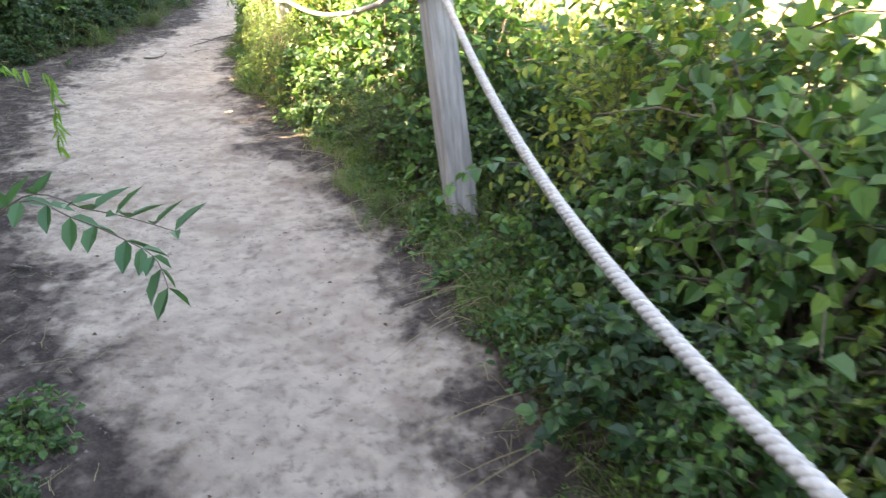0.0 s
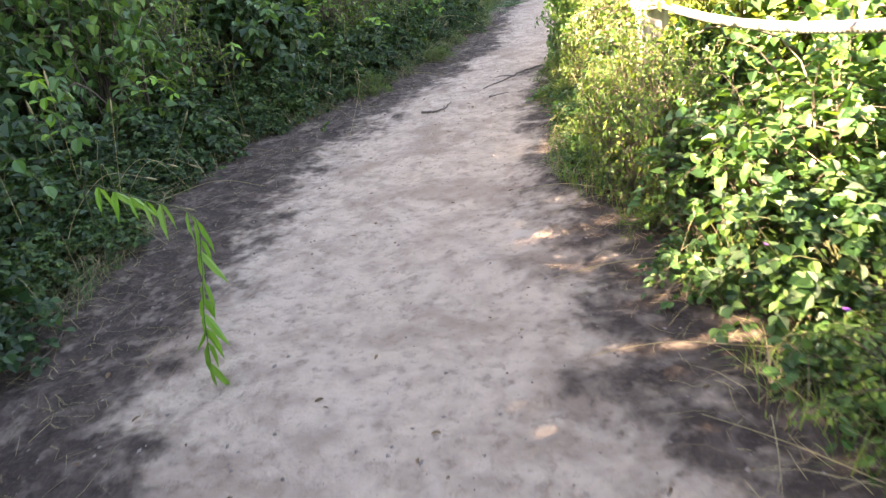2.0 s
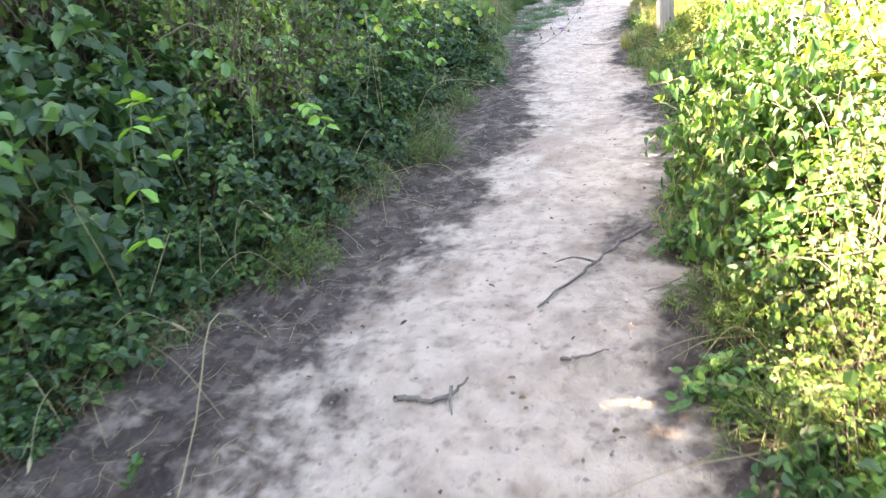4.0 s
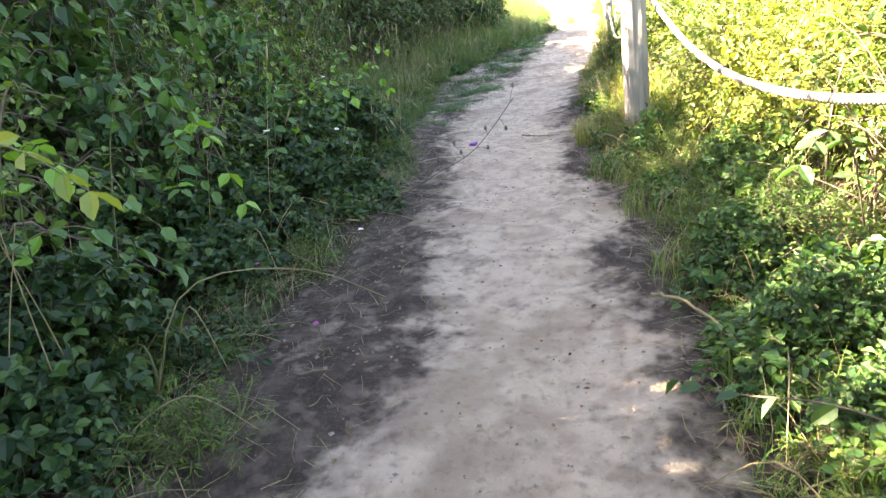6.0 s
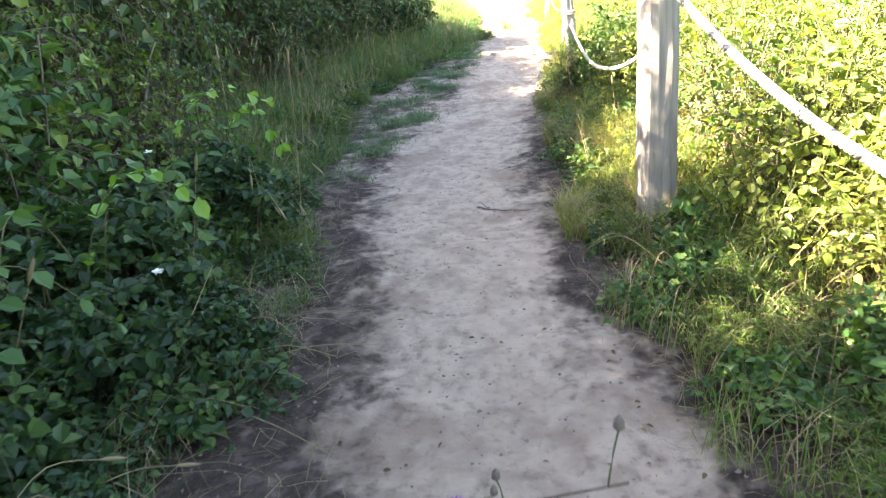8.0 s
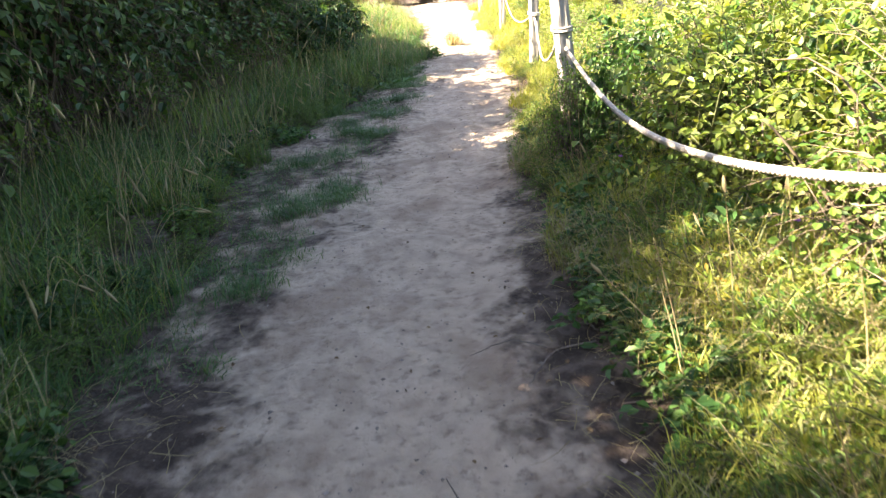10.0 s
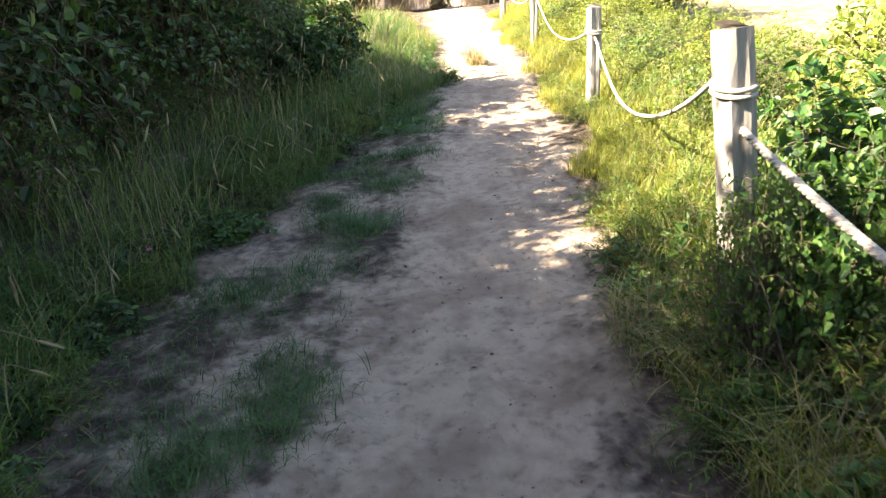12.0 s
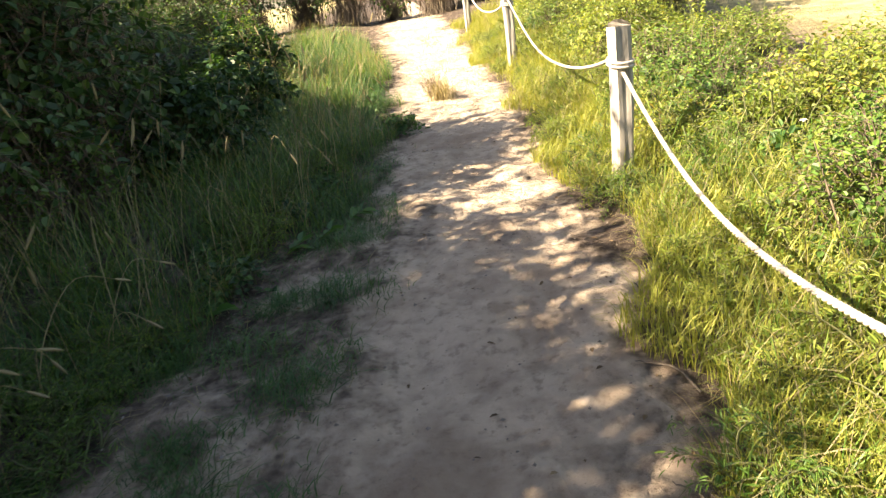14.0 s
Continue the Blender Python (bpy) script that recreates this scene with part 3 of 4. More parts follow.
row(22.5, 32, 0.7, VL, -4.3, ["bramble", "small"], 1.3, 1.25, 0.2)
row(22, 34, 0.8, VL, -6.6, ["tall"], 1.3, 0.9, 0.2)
row(16.8, 29, 0.7, VL, -1.75, ["small", "small", "bramble"], 0.9, 1.0, 0.2)
# the fence side
row(-1.5, 1.9, 0.5, VR, 0.42, ["broad", "broad", "bramble"], 0.72, 0.95, 0.06)
row(1.9, 4.0, 0.5, VR, 0.85, ["broad", "bramble"], 0.75, 1.0, 0.06)
row(3.6, 11.0, 0.5, VR, 0.45, ["broad", "bramble", "small"], 0.7, 0.9, 0.08)
row(9.4, 11.4, 0.45, VR, 0.42, ["broad", "small"], 0.6, 1.25, 0.05)
for x, y in ((-1.15, 10.03), (-1.16, 10.59), (-1.00, 11.02)):
    plant("broad", x, y, 0.6, 1.7)
row(1.6, 3.9, 0.3, VR, 0.36, ["herb", "fine"], 1.0, 0.9, 0.08)
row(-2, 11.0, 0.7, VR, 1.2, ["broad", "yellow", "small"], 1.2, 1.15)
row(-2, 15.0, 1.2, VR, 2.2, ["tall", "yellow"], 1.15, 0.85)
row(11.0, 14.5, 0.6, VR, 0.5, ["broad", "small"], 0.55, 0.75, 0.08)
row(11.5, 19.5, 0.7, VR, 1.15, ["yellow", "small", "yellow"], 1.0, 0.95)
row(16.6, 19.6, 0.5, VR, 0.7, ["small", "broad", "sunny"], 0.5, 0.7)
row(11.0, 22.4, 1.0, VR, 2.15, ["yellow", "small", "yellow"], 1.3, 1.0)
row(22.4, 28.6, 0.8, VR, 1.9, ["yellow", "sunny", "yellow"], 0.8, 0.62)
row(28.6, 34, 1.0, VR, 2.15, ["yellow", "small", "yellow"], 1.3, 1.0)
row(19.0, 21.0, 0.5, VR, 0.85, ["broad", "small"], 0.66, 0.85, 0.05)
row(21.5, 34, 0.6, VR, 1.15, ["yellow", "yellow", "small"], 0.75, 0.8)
# bush crowding the fence post
for kind, x, y, size in (("broad", -0.93, 19.5, 0.5), ("small", -0.72, 19.15, 0.72), ("broad", -0.42, 18.85, 0.8), ("small", -0.15, 19.4, 0.95), ("broad", -0.62, 19.85, 0.78), ("small", -0.5, 18.35, 0.62), ("broad", -0.1, 18.3, 0.85), ("yellow", -0.25, 20.3, 0.8)):
    plant(kind, x, y, size, 1.1)
plant("small", -1.2, 19.48, 0.46, 1.7)
plant("broad", -1.03, 19.42, 0.45, 1.8)
# bushes in front of the hidden post
for kind, x, y, size, tall in (("small", -0.53, 6.73, 0.6, 1.5), ("bramble", -0.44, 6.97, 0.6, 1.6), ("small", -0.68, 7.10, 0.5, 1.7)):
    plant(kind, x, y, size, tall)
row(11.6, 13.7, 0.28, VR, 0.28, ["broad", "broad", "herb"], 0.44, 0.9, 0.1)
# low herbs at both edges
row(-1, 10, 0.3, VL, -0.2, ["shade_dark_herb", "shade_dark_herb", "fine"], 0.75, 0.75, 0.14, 0.45)
row(10, 25, 0.26, VL, -0.16, ["shade_dark_herb", "fine"], 0.8, 0.8, 0.12, 0.15)
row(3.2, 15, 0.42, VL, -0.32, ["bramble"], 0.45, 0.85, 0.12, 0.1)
row(2, 17, 0.4, VL, -0.42, ["shade_dark_herb", "fine", "shade_dark_herb"], 0.9, 1.0, 0.12, 0.15)
row(17, 28, 0.3, VL, -0.45, ["fine", "herb", "fine"], 0.8, 0.8, 0.25, 0.1)
row(-1, 21, 0.24, VR, 0.15, ["herb", "herb", "fine"], 0.8, 0.8, 0.07, 0.12)
row(10, 21, 0.32, VR, 0.45, ["herb", "fine"], 0.9, 1.0, 0.1, 0.1)
row(20.5, 31, 0.26, VR, 0.25, ["sunny", "sunny", "fine"], 0.8, 0.8, 0.1, 0.1)
row(15, 31, 0.26, VR, 0.65, ["sunny", "sunny", "sunny", "fine"], 1.0, 1.0, 0.15, 0.1)
for k, (x, y) in enumerate(((-1.58, 2.61), (-1.36, 1.99), (-1.53, 2.83), (-1.29, 1.71), (-1.42, 2.26), (-1.30, 1.44), (-0.69, 1.46), (-0.65, 1.16), (-0.75, 1.82))):
    plant("herb", x - 0.5, y, 0.5 + 0.1 * (k % 3), 0.7)
row(20, 31, 0.3, VR, 1.0, ["sunny", "sunny", "herb"], 1.0, 1.1, 0.15, 0.1)
# growth that closes the path ahead and behind
for k in range(18):
    plant("tall", -16.3 + k * 1.2, 38.5 + rng.normal(0, 0.5), 1.3, 1.0)
for k in range(9):
    plant("tall", -4.5 + k * 1.1, -6.0 + rng.normal(0, 0.4), 1.1, 1.0)


# ---------------------------------------------------------------- grass
def blades(n, place, tall, wide, bend, seed, head=False):
    """n tapering, arching blades; place gives x, y for uniform numbers."""
    r = np.random.default_rng(seed)
    x, y, size = place(r, n)
    h = tall[0] + (tall[1] - tall[0]) * r.random(len(x)) * size
    az = r.random(len(x)) * 2 * math.pi
    lean = bend * (0.3 + r.random(len(x)))
    base = np.stack([x, y, height(x, y) - 0.01], -1)
    out = np.stack([np.cos(az), np.sin(az), 0 * az], -1)
    side = np.stack([-np.sin(az + 0.4), np.cos(az + 0.4), 0 * az], -1)
    w = wide * (0.6 + 0.8 * r.random(len(x)))
    rows = []
    for s, ww in ((0, 0.7), (0.4, 1.0), (0.75, 0.7), (1.0, 0.06)):
        c = base + out * (h * lean * s ** 2)[:, None] + np.array([0, 0, 1.0]) * (h * (s - 0.45 * lean * s ** 3))[:, None]
        rows += [c - side * (w * ww / 2)[:, None], c + side * (w * ww / 2)[:, None]]
    V = np.stack(rows, 1).reshape(-1, 3)
    i = np.arange(len(x))[:, None] * 8
    F = np.concatenate([i + np.array([[2 * k, 2 * k + 1, 2 * k + 3, 2 * k + 2]]) for k in range(3)])
    return V, F


def verge(table, way, y0, y1, deep, clump=0.35):
    def place(r, n):
        y = r.uniform(y0, y1, n)
        off = np.abs(r.normal(0, 0.5, n)) * deep - 0.06 + (vnoise(y, 0 * y + 3 * way, 0.45, 16) - 0.55) * 0.4
        x = edge(table, y) + way * off
        keep = vnoise(x, y, clump, 9) + 0.35 * r.random(n) > 0.55
        return x[keep], y[keep], (0.45 + 0.55 * np.clip(off[keep] / 0.4, 0, 1))
    return place


def stuff(name, sets, material, label, category):
    V, F, base = [], [], 0
    for v, f in sets:
        V.append(v)
        F.append(f + base)
        base += len(v)
    return tagged(new(name, mesh_of(name, np.concatenate(V), np.concatenate(F), material)), label, category, kind="stuff")


def worn_soil(r, n):
    """Short trampled grass in patches between the growth and the strip."""
    y = r.uniform(17.3, 25.5, n)
    f = r.random(n)
    x = edge(VL, y) * (1 - f) + (edge(LL, y) - 0.02) * f
    keep = vnoise(x, y, 0.42, 21) * 0.75 + vnoise(x, y, 0.13, 22) * 0.35 + 0.12 * r.random(n) > 0.64
    return x[keep], y[keep], np.ones(int(keep.sum()))


stuff("grass", [blades(14000, verge(VR, 1, -1, 13, 0.55), (0.07, 0.32), 0.0045, 0.9, 3),
                blades(10000, verge(VR, 1, 13, 24, 1.3), (0.10, 0.45), 0.0042, 0.7, 4),
                blades(15000, verge(VL, -1, 15.0, 34, 2.0, 0.5), (0.12, 0.58), 0.0042, 0.8, 12)], GRASS_GREEN, "long green grass along both verges of the path", "grass")
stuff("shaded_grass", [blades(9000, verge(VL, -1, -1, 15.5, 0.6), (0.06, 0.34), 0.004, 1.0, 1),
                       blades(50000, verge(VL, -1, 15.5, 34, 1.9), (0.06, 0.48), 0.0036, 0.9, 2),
                       blades(20000, worn_soil, (0.015, 0.07), 0.0036, 1.3, 22)], GRASS_SHADE_TONED, "grass with shade put into its dark green, on the verge and the worn soil", "grass")
stuff("sunny_grass", [blades(60000, verge(VR, 1, 15.8, 34, 1.4, 0.6), (0.10, 0.42), 0.0042, 0.7, 14)], GRASS_SUN_TONED, "grass with sunlight put into its pale yellow-green, along the fence", "grass")
stuff("dry_grass", [blades(4200, verge(VL, -1, 2, 17, 0.5), (0.12, 0.5), 0.003, 1.5, 5),
                    blades(4000, verge(VL, -1, 16.5, 34, 2.0, 0.5), (0.3, 0.8), 0.003, 0.7, 6),
                    blades(3000, verge(VR, 1, 0, 13, 0.45), (0.10, 0.42), 0.003, 1.5, 7),
                    blades(9000, verge(VR, 1, 13, 34, 1.2), (0.15, 0.55), 0.003, 0.9, 8),
                    blades(5000, verge(VR, 1, 15.5, 20, 0.8), (0.15, 0.5), 0.0035, 1.1, 28)], GRASS_DRY, "dry straw-coloured grass stems leaning over the verges", "dry grass")


# ---------------------------------------------------------------- single things on and over the path
def arc(points, n=10):
    """A smooth line through a few places."""
    p = np.array(points, float)
    t = np.linspace(0, len(p) - 1, n)
    out = []
    for u in t:
        i = min(int(u), len(p) - 2)
        a, b, c, d = p[max(i - 1, 0)], p[i], p[i + 1], p[min(i + 2, len(p) - 1)]
        f = u - i
        out.append(0.5 * ((2 * b) + (c - a) * f + (2 * a - 5 * b + 4 * c - d) * f * f + (3 * b - a - 3 * c + d) * f ** 3))
    return np.array(out)


def on_ground(x, y, up=0.0):
    return (x, y, ZAT(x, y) + up)


def stick(label, main, forks, r, material=DEADWOOD, name="stick"):
    """A bent dead stick lying on the ground, with side twigs."""
    base = np.array(main[0])
    root = thing(name, label, "stick", tuple(base), "fallen sticks")
    line = arc(main, 14)
    line[1:-1] += np.random.default_rng(int(abs(base[0]) * 1000)).normal(0, r * 0.7, (12, 3)) * [1, 1, 0.3]
    V, F = tubes([(line - base, np.linspace(r, r * 0.35, 14))], 6)
    part("shaft", mesh_of("stick_shaft", V, F, material, True), root)
    for fork in forks:
        V, F = tubes([(arc(fork, 7) - base, np.linspace(r * 0.6, r * 0.2, 7))], 5)
        part("side_twig", mesh_of("stick_side_twig", V, F, material, True), root)
    return root


stick("short dark forked stick lying on the pale path", [on_ground(-2.59, 9.10, 0.012), on_ground(-2.50, 9.11, 0.016), on_ground(-2.39, 9.13, 0.02), on_ground(-2.32, 9.19, 0.05)],
      [[on_ground(-2.38, 9.16, 0.03), on_ground(-2.37, 9.09, 0.03), on_ground(-2.35, 9.03, 0.015)]], 0.013)
stick("long thin dead branch lying aslant at the path edge", [on_ground(-1.62, 10.50, 0.05), on_ground(-1.77, 10.28, 0.05), on_ground(-1.94, 10.03, 0.02), on_ground(-2.12, 9.72, 0.01)],
      [[on_ground(-1.88, 10.10, 0.04), on_ground(-1.99, 10.14, 0.03), on_ground(-2.08, 10.11, 0.01)]], 0.012)
stick("small dark twig lying on the path", [on_ground(-1.99, 9.36, 0.01), on_ground(-1.91, 9.37, 0.02), on_ground(-1.81, 9.42, 0.01)], [], 0.008)
stick("thin dark twig lying across the path", [on_ground(-2.28, 16.55, 0.01), on_ground(-2.15, 16.47, 0.015), on_ground(-1.93, 16.40, 0.01)], [[on_ground(-2.2, 16.5, 0.01), on_ground(-2.26, 16.66, 0.01)]], 0.007)
stick("pale dry twig at the path edge", [on_ground(0.01, 3.76, 0.01), on_ground(0.03, 3.50, 0.03), on_ground(0.12, 3.20, 0.01)], [], 0.006, GRASS_DRY)
stick("dark fallen twig beside the pale strip", [on_ground(-0.98, 22.0, 0.01), on_ground(-1.12, 22.2, 0.02), on_ground(-1.15, 22.45, 0.01)], [], 0.008)
stick("pale barkless stick resting on the low leaves", [on_ground(-1.54, 12.74, 0.12), on_ground(-1.42, 12.55, 0.14), on_ground(-1.24, 12.26, 0.05)], [], 0.008, GRASS_DRY)
stick("dark curved stick lying on the shaded soil", [on_ground(-1.87, 3.21, 0.012), on_ground(-1.81, 3.17, 0.025), on_ground(-1.74, 3.12, 0.012)], [], 0.012)
r3 = np.random.default_rng(33)
for k in range(34):
    y = r3.uniform(1, 26)
    left = r3.random() < 0.55
    x = float(edge(VL, y)) + abs(r3.normal(0.02, 0.12)) if left else float(edge(VR, y)) - abs(r3.normal(0.02, 0.1))
    a = r3.uniform(0, 6.28)
    L = r3.uniform(0.06, 0.2)
    stick("short dead twig on the dark verge soil", [on_ground(x, y, 0.008), on_ground(x + math.cos(a) * L, y + math.sin(a) * L, 0.02), on_ground(x + math.cos(a + 0.3) * 2 * L, y + math.sin(a + 0.3) * 2 * L, 0.006)], [], r3.uniform(0.003, 0.006))


def dry_stem(points, r=0.0035, seed_head=0.0):
    """An arching dead stem rooted in the growth, some with a seed head."""
    base = np.array(points[0])
    root = thing("dry_stem", "pale dead plant stem arching over the path edge", "plant stem", tuple(base), "dead stems")
    line = arc(points, 14)
    V, F = tubes([(line - base, np.linspace(r, r * 0.4, 14))], 5)
    part("stalk", mesh_of("dry_stalk", V, F, GRASS_DRY, True), root)
    if seed_head:
        d = line[-1] - line[-2]
        d /= np.linalg.norm(d)
        pts = np.array([line[-1] + d * seed_head * q for q in (0, 0.2, 0.5, 0.8, 1.0)])
        V, F = tubes([(pts - base, [0.002, 0.006, 0.007, 0.005, 0.001])], 6)
        part("seed_head", mesh_of("seed_head", V, F, GRASS_DRY, True), root, "pale bristly seed head")


def lean_stem(side, y, tall, reach, turn, head):
    x = float(edge(VL if side < 0 else VR, y)) + side * 0.18
    q = np.array([-side * reach, turn])
    dry_stem([on_ground(x, y), on_ground(x + q[0] * 0.25, y + q[1] * 0.25, tall * 0.6), on_ground(x + q[0] * 0.65, y + q[1] * 0.65, tall), on_ground(x + q[0], y + q[1], tall * (0.85 if head else 0.35))], 0.0032, head)


for k in range(46):
    y = r3.uniform(1.5, 15.5)
    lean_stem(-1, y, r3.uniform(0.12, 0.5), r3.uniform(0.2, 0.55), r3.normal(0, 0.25), 0.07 * (r3.random() < 0.35))
for k in range(44):
    lean_stem(-1, r3.uniform(15.5, 27), r3.uniform(0.25, 0.65), r3.uniform(0.0, 0.35), r3.normal(0, 0.2), 0.09)
for k in range(30):
    lean_stem(1, r3.uniform(1.5, 16), r3.uniform(0.08, 0.35), r3.uniform(0.1, 0.4), r3.normal(0, 0.25), 0.0)
for k in range(22):
    lean_stem(1, r3.uniform(1.5, 10), r3.uniform(0.02, 0.08), r3.uniform(0.3, 0.75), r3.normal(-0.1, 0.3), 0.0)
for k in range(22):
    lean_stem(-1, r3.uniform(6, 15), r3.uniform(0.03, 0.15), r3.uniform(0.3, 0.8), r3.normal(-0.2, 0.35), 0.0)
# a sheaf of flattened stems lying out over the path edge
for k in range(18):
    x, y = 0.74 + r3.normal(0, 0.08), 2.45 + r3.normal(0, 0.14)
    reach, turn = r3.uniform(0.25, 0.55), r3.normal(0.02, 0.16)
    dry_stem([on_ground(x, y, 0.02), on_ground(x - reach * 0.3, y + turn * 0.4, r3.uniform(0.05, 0.16)), on_ground(x - reach * 0.7, y + turn * 0.8, 0.07), on_ground(x - reach, y + turn * 1.2, 0.012)], 0.0026)
# long arching stem that crosses the verge
dry_stem([on_ground(-3.35, 9.47), on_ground(-3.09, 8.89, 0.5), on_ground(-2.83, 8.32, 0.45), on_ground(-2.75, 7.62, 0.12)], 0.0028)
dry_stem([on_ground(-3.4, 12.0), on_ground(-3.2, 12.1, 0.5), on_ground(-2.85, 12.3, 0.45), on_ground(-2.6, 12.5, 0.25)], 0.004)


def tuft(x, y, n, tall, spread, material, label, seed, wide=0.004, bend=0.8):
    """A grass tuft: one thing, its blades joined."""
    root = thing("grass_tuft", label, "grass tuft", on_ground(x, y), "grass tufts")
    o = np.array([x, y, ZAT(x, y)])
    V, F = blades(n, lambda r, m: (x + r.normal(0, spread, m), y + r.normal(0, spread, m), np.ones(m)), (tall * 0.35, tall), wide, bend, seed)
    tagged(part("blade", mesh_of("tuft_blade", V - o, F, material), root), kind="stuff")


for k in range(46):
    y = r3.uniform(17.0, 25.5)
    f = r3.uniform(0.05, 0.98)
    x = float(edge(VL, y)) * (1 - f) + (float(edge(LL, y)) + 0.02) * f
    if vnoise(x, y, 0.8, 12) > 0.42:
        tuft(x, y, int(r3.uniform(60, 190)), r3.uniform(0.05, 0.13), r3.uniform(0.05, 0.12), GRASS_SHADE_TONED, "low green grass tuft on bare trodden soil", 100 + k, 0.0038, 1.2)
for x, y in ((-2.97, 19.42), (-2.92, 19.65), (-3.0, 19.9), (-3.36, 20.65), (-3.09, 20.72), (-2.93, 20.95), (-2.98, 21.55), (-2.76, 21.36), (-3.08, 21.87), (-2.65, 22.2), (-2.88, 22.5),
             (-2.55, 22.9), (-2.85, 22.95), (-2.52, 23.55), (-2.6, 24.1), (-3.6, 21.8), (-3.3, 22.6), (-3.2, 19.3)):
    tuft(x, y, int(r3.uniform(200, 420)), r3.uniform(0.1, 0.17), r3.uniform(0.08, 0.13), GRASS_SHADE_TONED, "spreading green grass tuft on bare trodden soil", int(200 + y * 10), 0.0038, 1.3)
tuft(-1.6, 27.1, 260, 0.34, 0.07, GRASS_DRY, "dry brown grass clump standing in the path", 301, 0.006, 0.7)
tuft(-1.66, 27.4, 160, 0.4, 0.06, LITTER, "dark withered grass clump standing in the path", 302, 0.006, 0.5)


def sprig(name, label, category, points, nodes, leaf, material, form=OVAL, seed=5, pairs=True, r=0.004, hang=0.3, stem_mat=BARK):
    """A leafy shoot: a stalk, and each leaf a part of its own."""
    q = np.random.default_rng(seed)
    base = np.array(points[0])
    root = thing(name, label, category, tuple(base))
    line = arc(points, 24)
    V, F = tubes([(line - base, np.linspace(r, r * 0.35, 24))], 5)
    part("stalk", mesh_of(name + "_stalk", V, F, stem_mat, True), root)
    for k in range(nodes):
        u = 5 + (18 * k) // max(nodes - 1, 1)
        d = unit(line[min(u + 1, 23)] - line[u - 1])
        side = unit(np.cross(d, [0, 0, 1.0]))
        for sgn in ((1, -1) if pairs else ((1,) if k % 2 else (-1,))):
            way = unit(d * 0.55 + side * sgn * 0.85 + np.array([0, 0, q.normal(0.15 - hang, 0.25)]))
            up = unit(np.array([0, 0, 1.0]) + q.normal(0, 0.35, 3))
            L = leaf[0] * q.uniform(0.75, 1.15)
            V, F = leaves((line[u] - base)[None], way[None], up[None], np.array([L]), np.array([L * leaf[1] / leaf[0]]), form, 0.16, 0.25)
            part("leaf", mesh_of(name + "_leaf", V, F, material), root)
    return root


sprig("leafy_shoot", "green leafy shoot reaching out over the path", "shoot", [(-1.33, 1.78, 0.7), (-0.93, 1.59, 1.05), (-0.71, 1.47, 1.06), (-0.59, 1.42, 1.05), (-0.48, 1.39, 1.02)], 8, (0.1, 0.038), LEAF_DARK, LANCE, 6, True, 0.003, -0.7)
sprig("leafy_shoot", "green leafy shoot hanging out over the path", "shoot", [(-1.33, 1.79, 0.68), (-0.95, 1.60, 1.03), (-0.77, 1.51, 1.02), (-0.62, 1.42, 0.99), (-0.54, 1.38, 0.95), (-0.51, 1.34, 0.88)], 9, (0.088, 0.04), LEAF_DARK, OVAL, 16, True, 0.003, 0.5)
sprig("leafy_shoot", "slender green shoot with drooping narrow leaves", "shoot", [(-3.40, 5.88, 0.35), (-2.90, 5.44, 0.71), (-2.58, 5.37, 0.67), (-2.29, 5.28, 0.63), (-2.24, 5.20, 0.5), (-2.23, 5.10, 0.3), (-2.23, 5.05, 0.12)], 16, (0.14, 0.03), LEAF_WILLOW, LANCE, 7, True, 0.0035, 1.8, STEM_GREEN)
sprig("leafy_shoot", "bright green bramble shoot hanging into the path", "shoot", [(-3.5, 11.3, 0.9), (-3.15, 11.35, 1.2), (-2.9, 11.3, 1.22), (-2.75, 11.3, 1.12)], 7, (0.07, 0.04), LEAF_SUN_TINT, OVAL, 8, True, 0.004, 0.4, STEM_GREEN)
sprig("leafy_shoot", "bluish green leafy shoot beside the rope fence", "shoot", [(-0.7, 12.9, 0.3), (-0.85, 12.75, 0.7), (-1.0, 12.6, 0.8), (-1.1, 12.5, 0.72)], 5, (0.08, 0.045), LEAF_BROAD, OVAL, 9, True, 0.004, 0.3)
sprig("leafy_shoot", "broken leafy bramble shoot lying at the path edge", "shoot", [(-0.95, 11.6, 0.25), (-1.2, 11.75, 0.3), (-1.4, 11.95, 0.2), (-1.52, 12.2, 0.08)], 6, (0.07, 0.045), LEAF_BRAMBLE_SHADED, OVAL, 10, True, 0.004, 0.3)
sprig("leafy_shoot", "green leafy shoot in front of the leaning fence post", "shoot", [(0.94, 2.73, 0.3), (0.84, 2.61, 0.68), (0.67, 2.55, 0.75), (0.51, 2.50, 0.72), (0.41, 2.50, 0.62)], 8, (0.075, 0.055), LEAF_BROAD, HEART, 17, True, 0.004, 0.25)
# bramble canes arching out of the thicket
for k in range(38):
    y = 3.4 + k * 0.36 + r3.normal(0, 0.15)
    x = float(edge(VL, y)) - 0.55
    out, turn, tall = r3.uniform(0.25, 0.6), r3.normal(-0.15, 0.35), r3.uniform(0.65, 1.15)
    sprig("bramble_cane", "arching green bramble cane with toothed leaves", "bramble", [on_ground(x, y, 0.15), on_ground(x + out * 0.35, y + turn * 0.4, tall * 0.8), on_ground(x + out * 0.75, y + turn * 0.8, tall), on_ground(x + out * 1.1, y + turn * 1.2, tall * r3.uniform(0.6, 0.92))],
          7, (0.08, 0.056), LEAF_WILLOW if k % 3 == 0 else LEAF_BROAD, OVAL, 300 + k, True, 0.0038, r3.uniform(0.0, 0.5), STEM_GREEN)
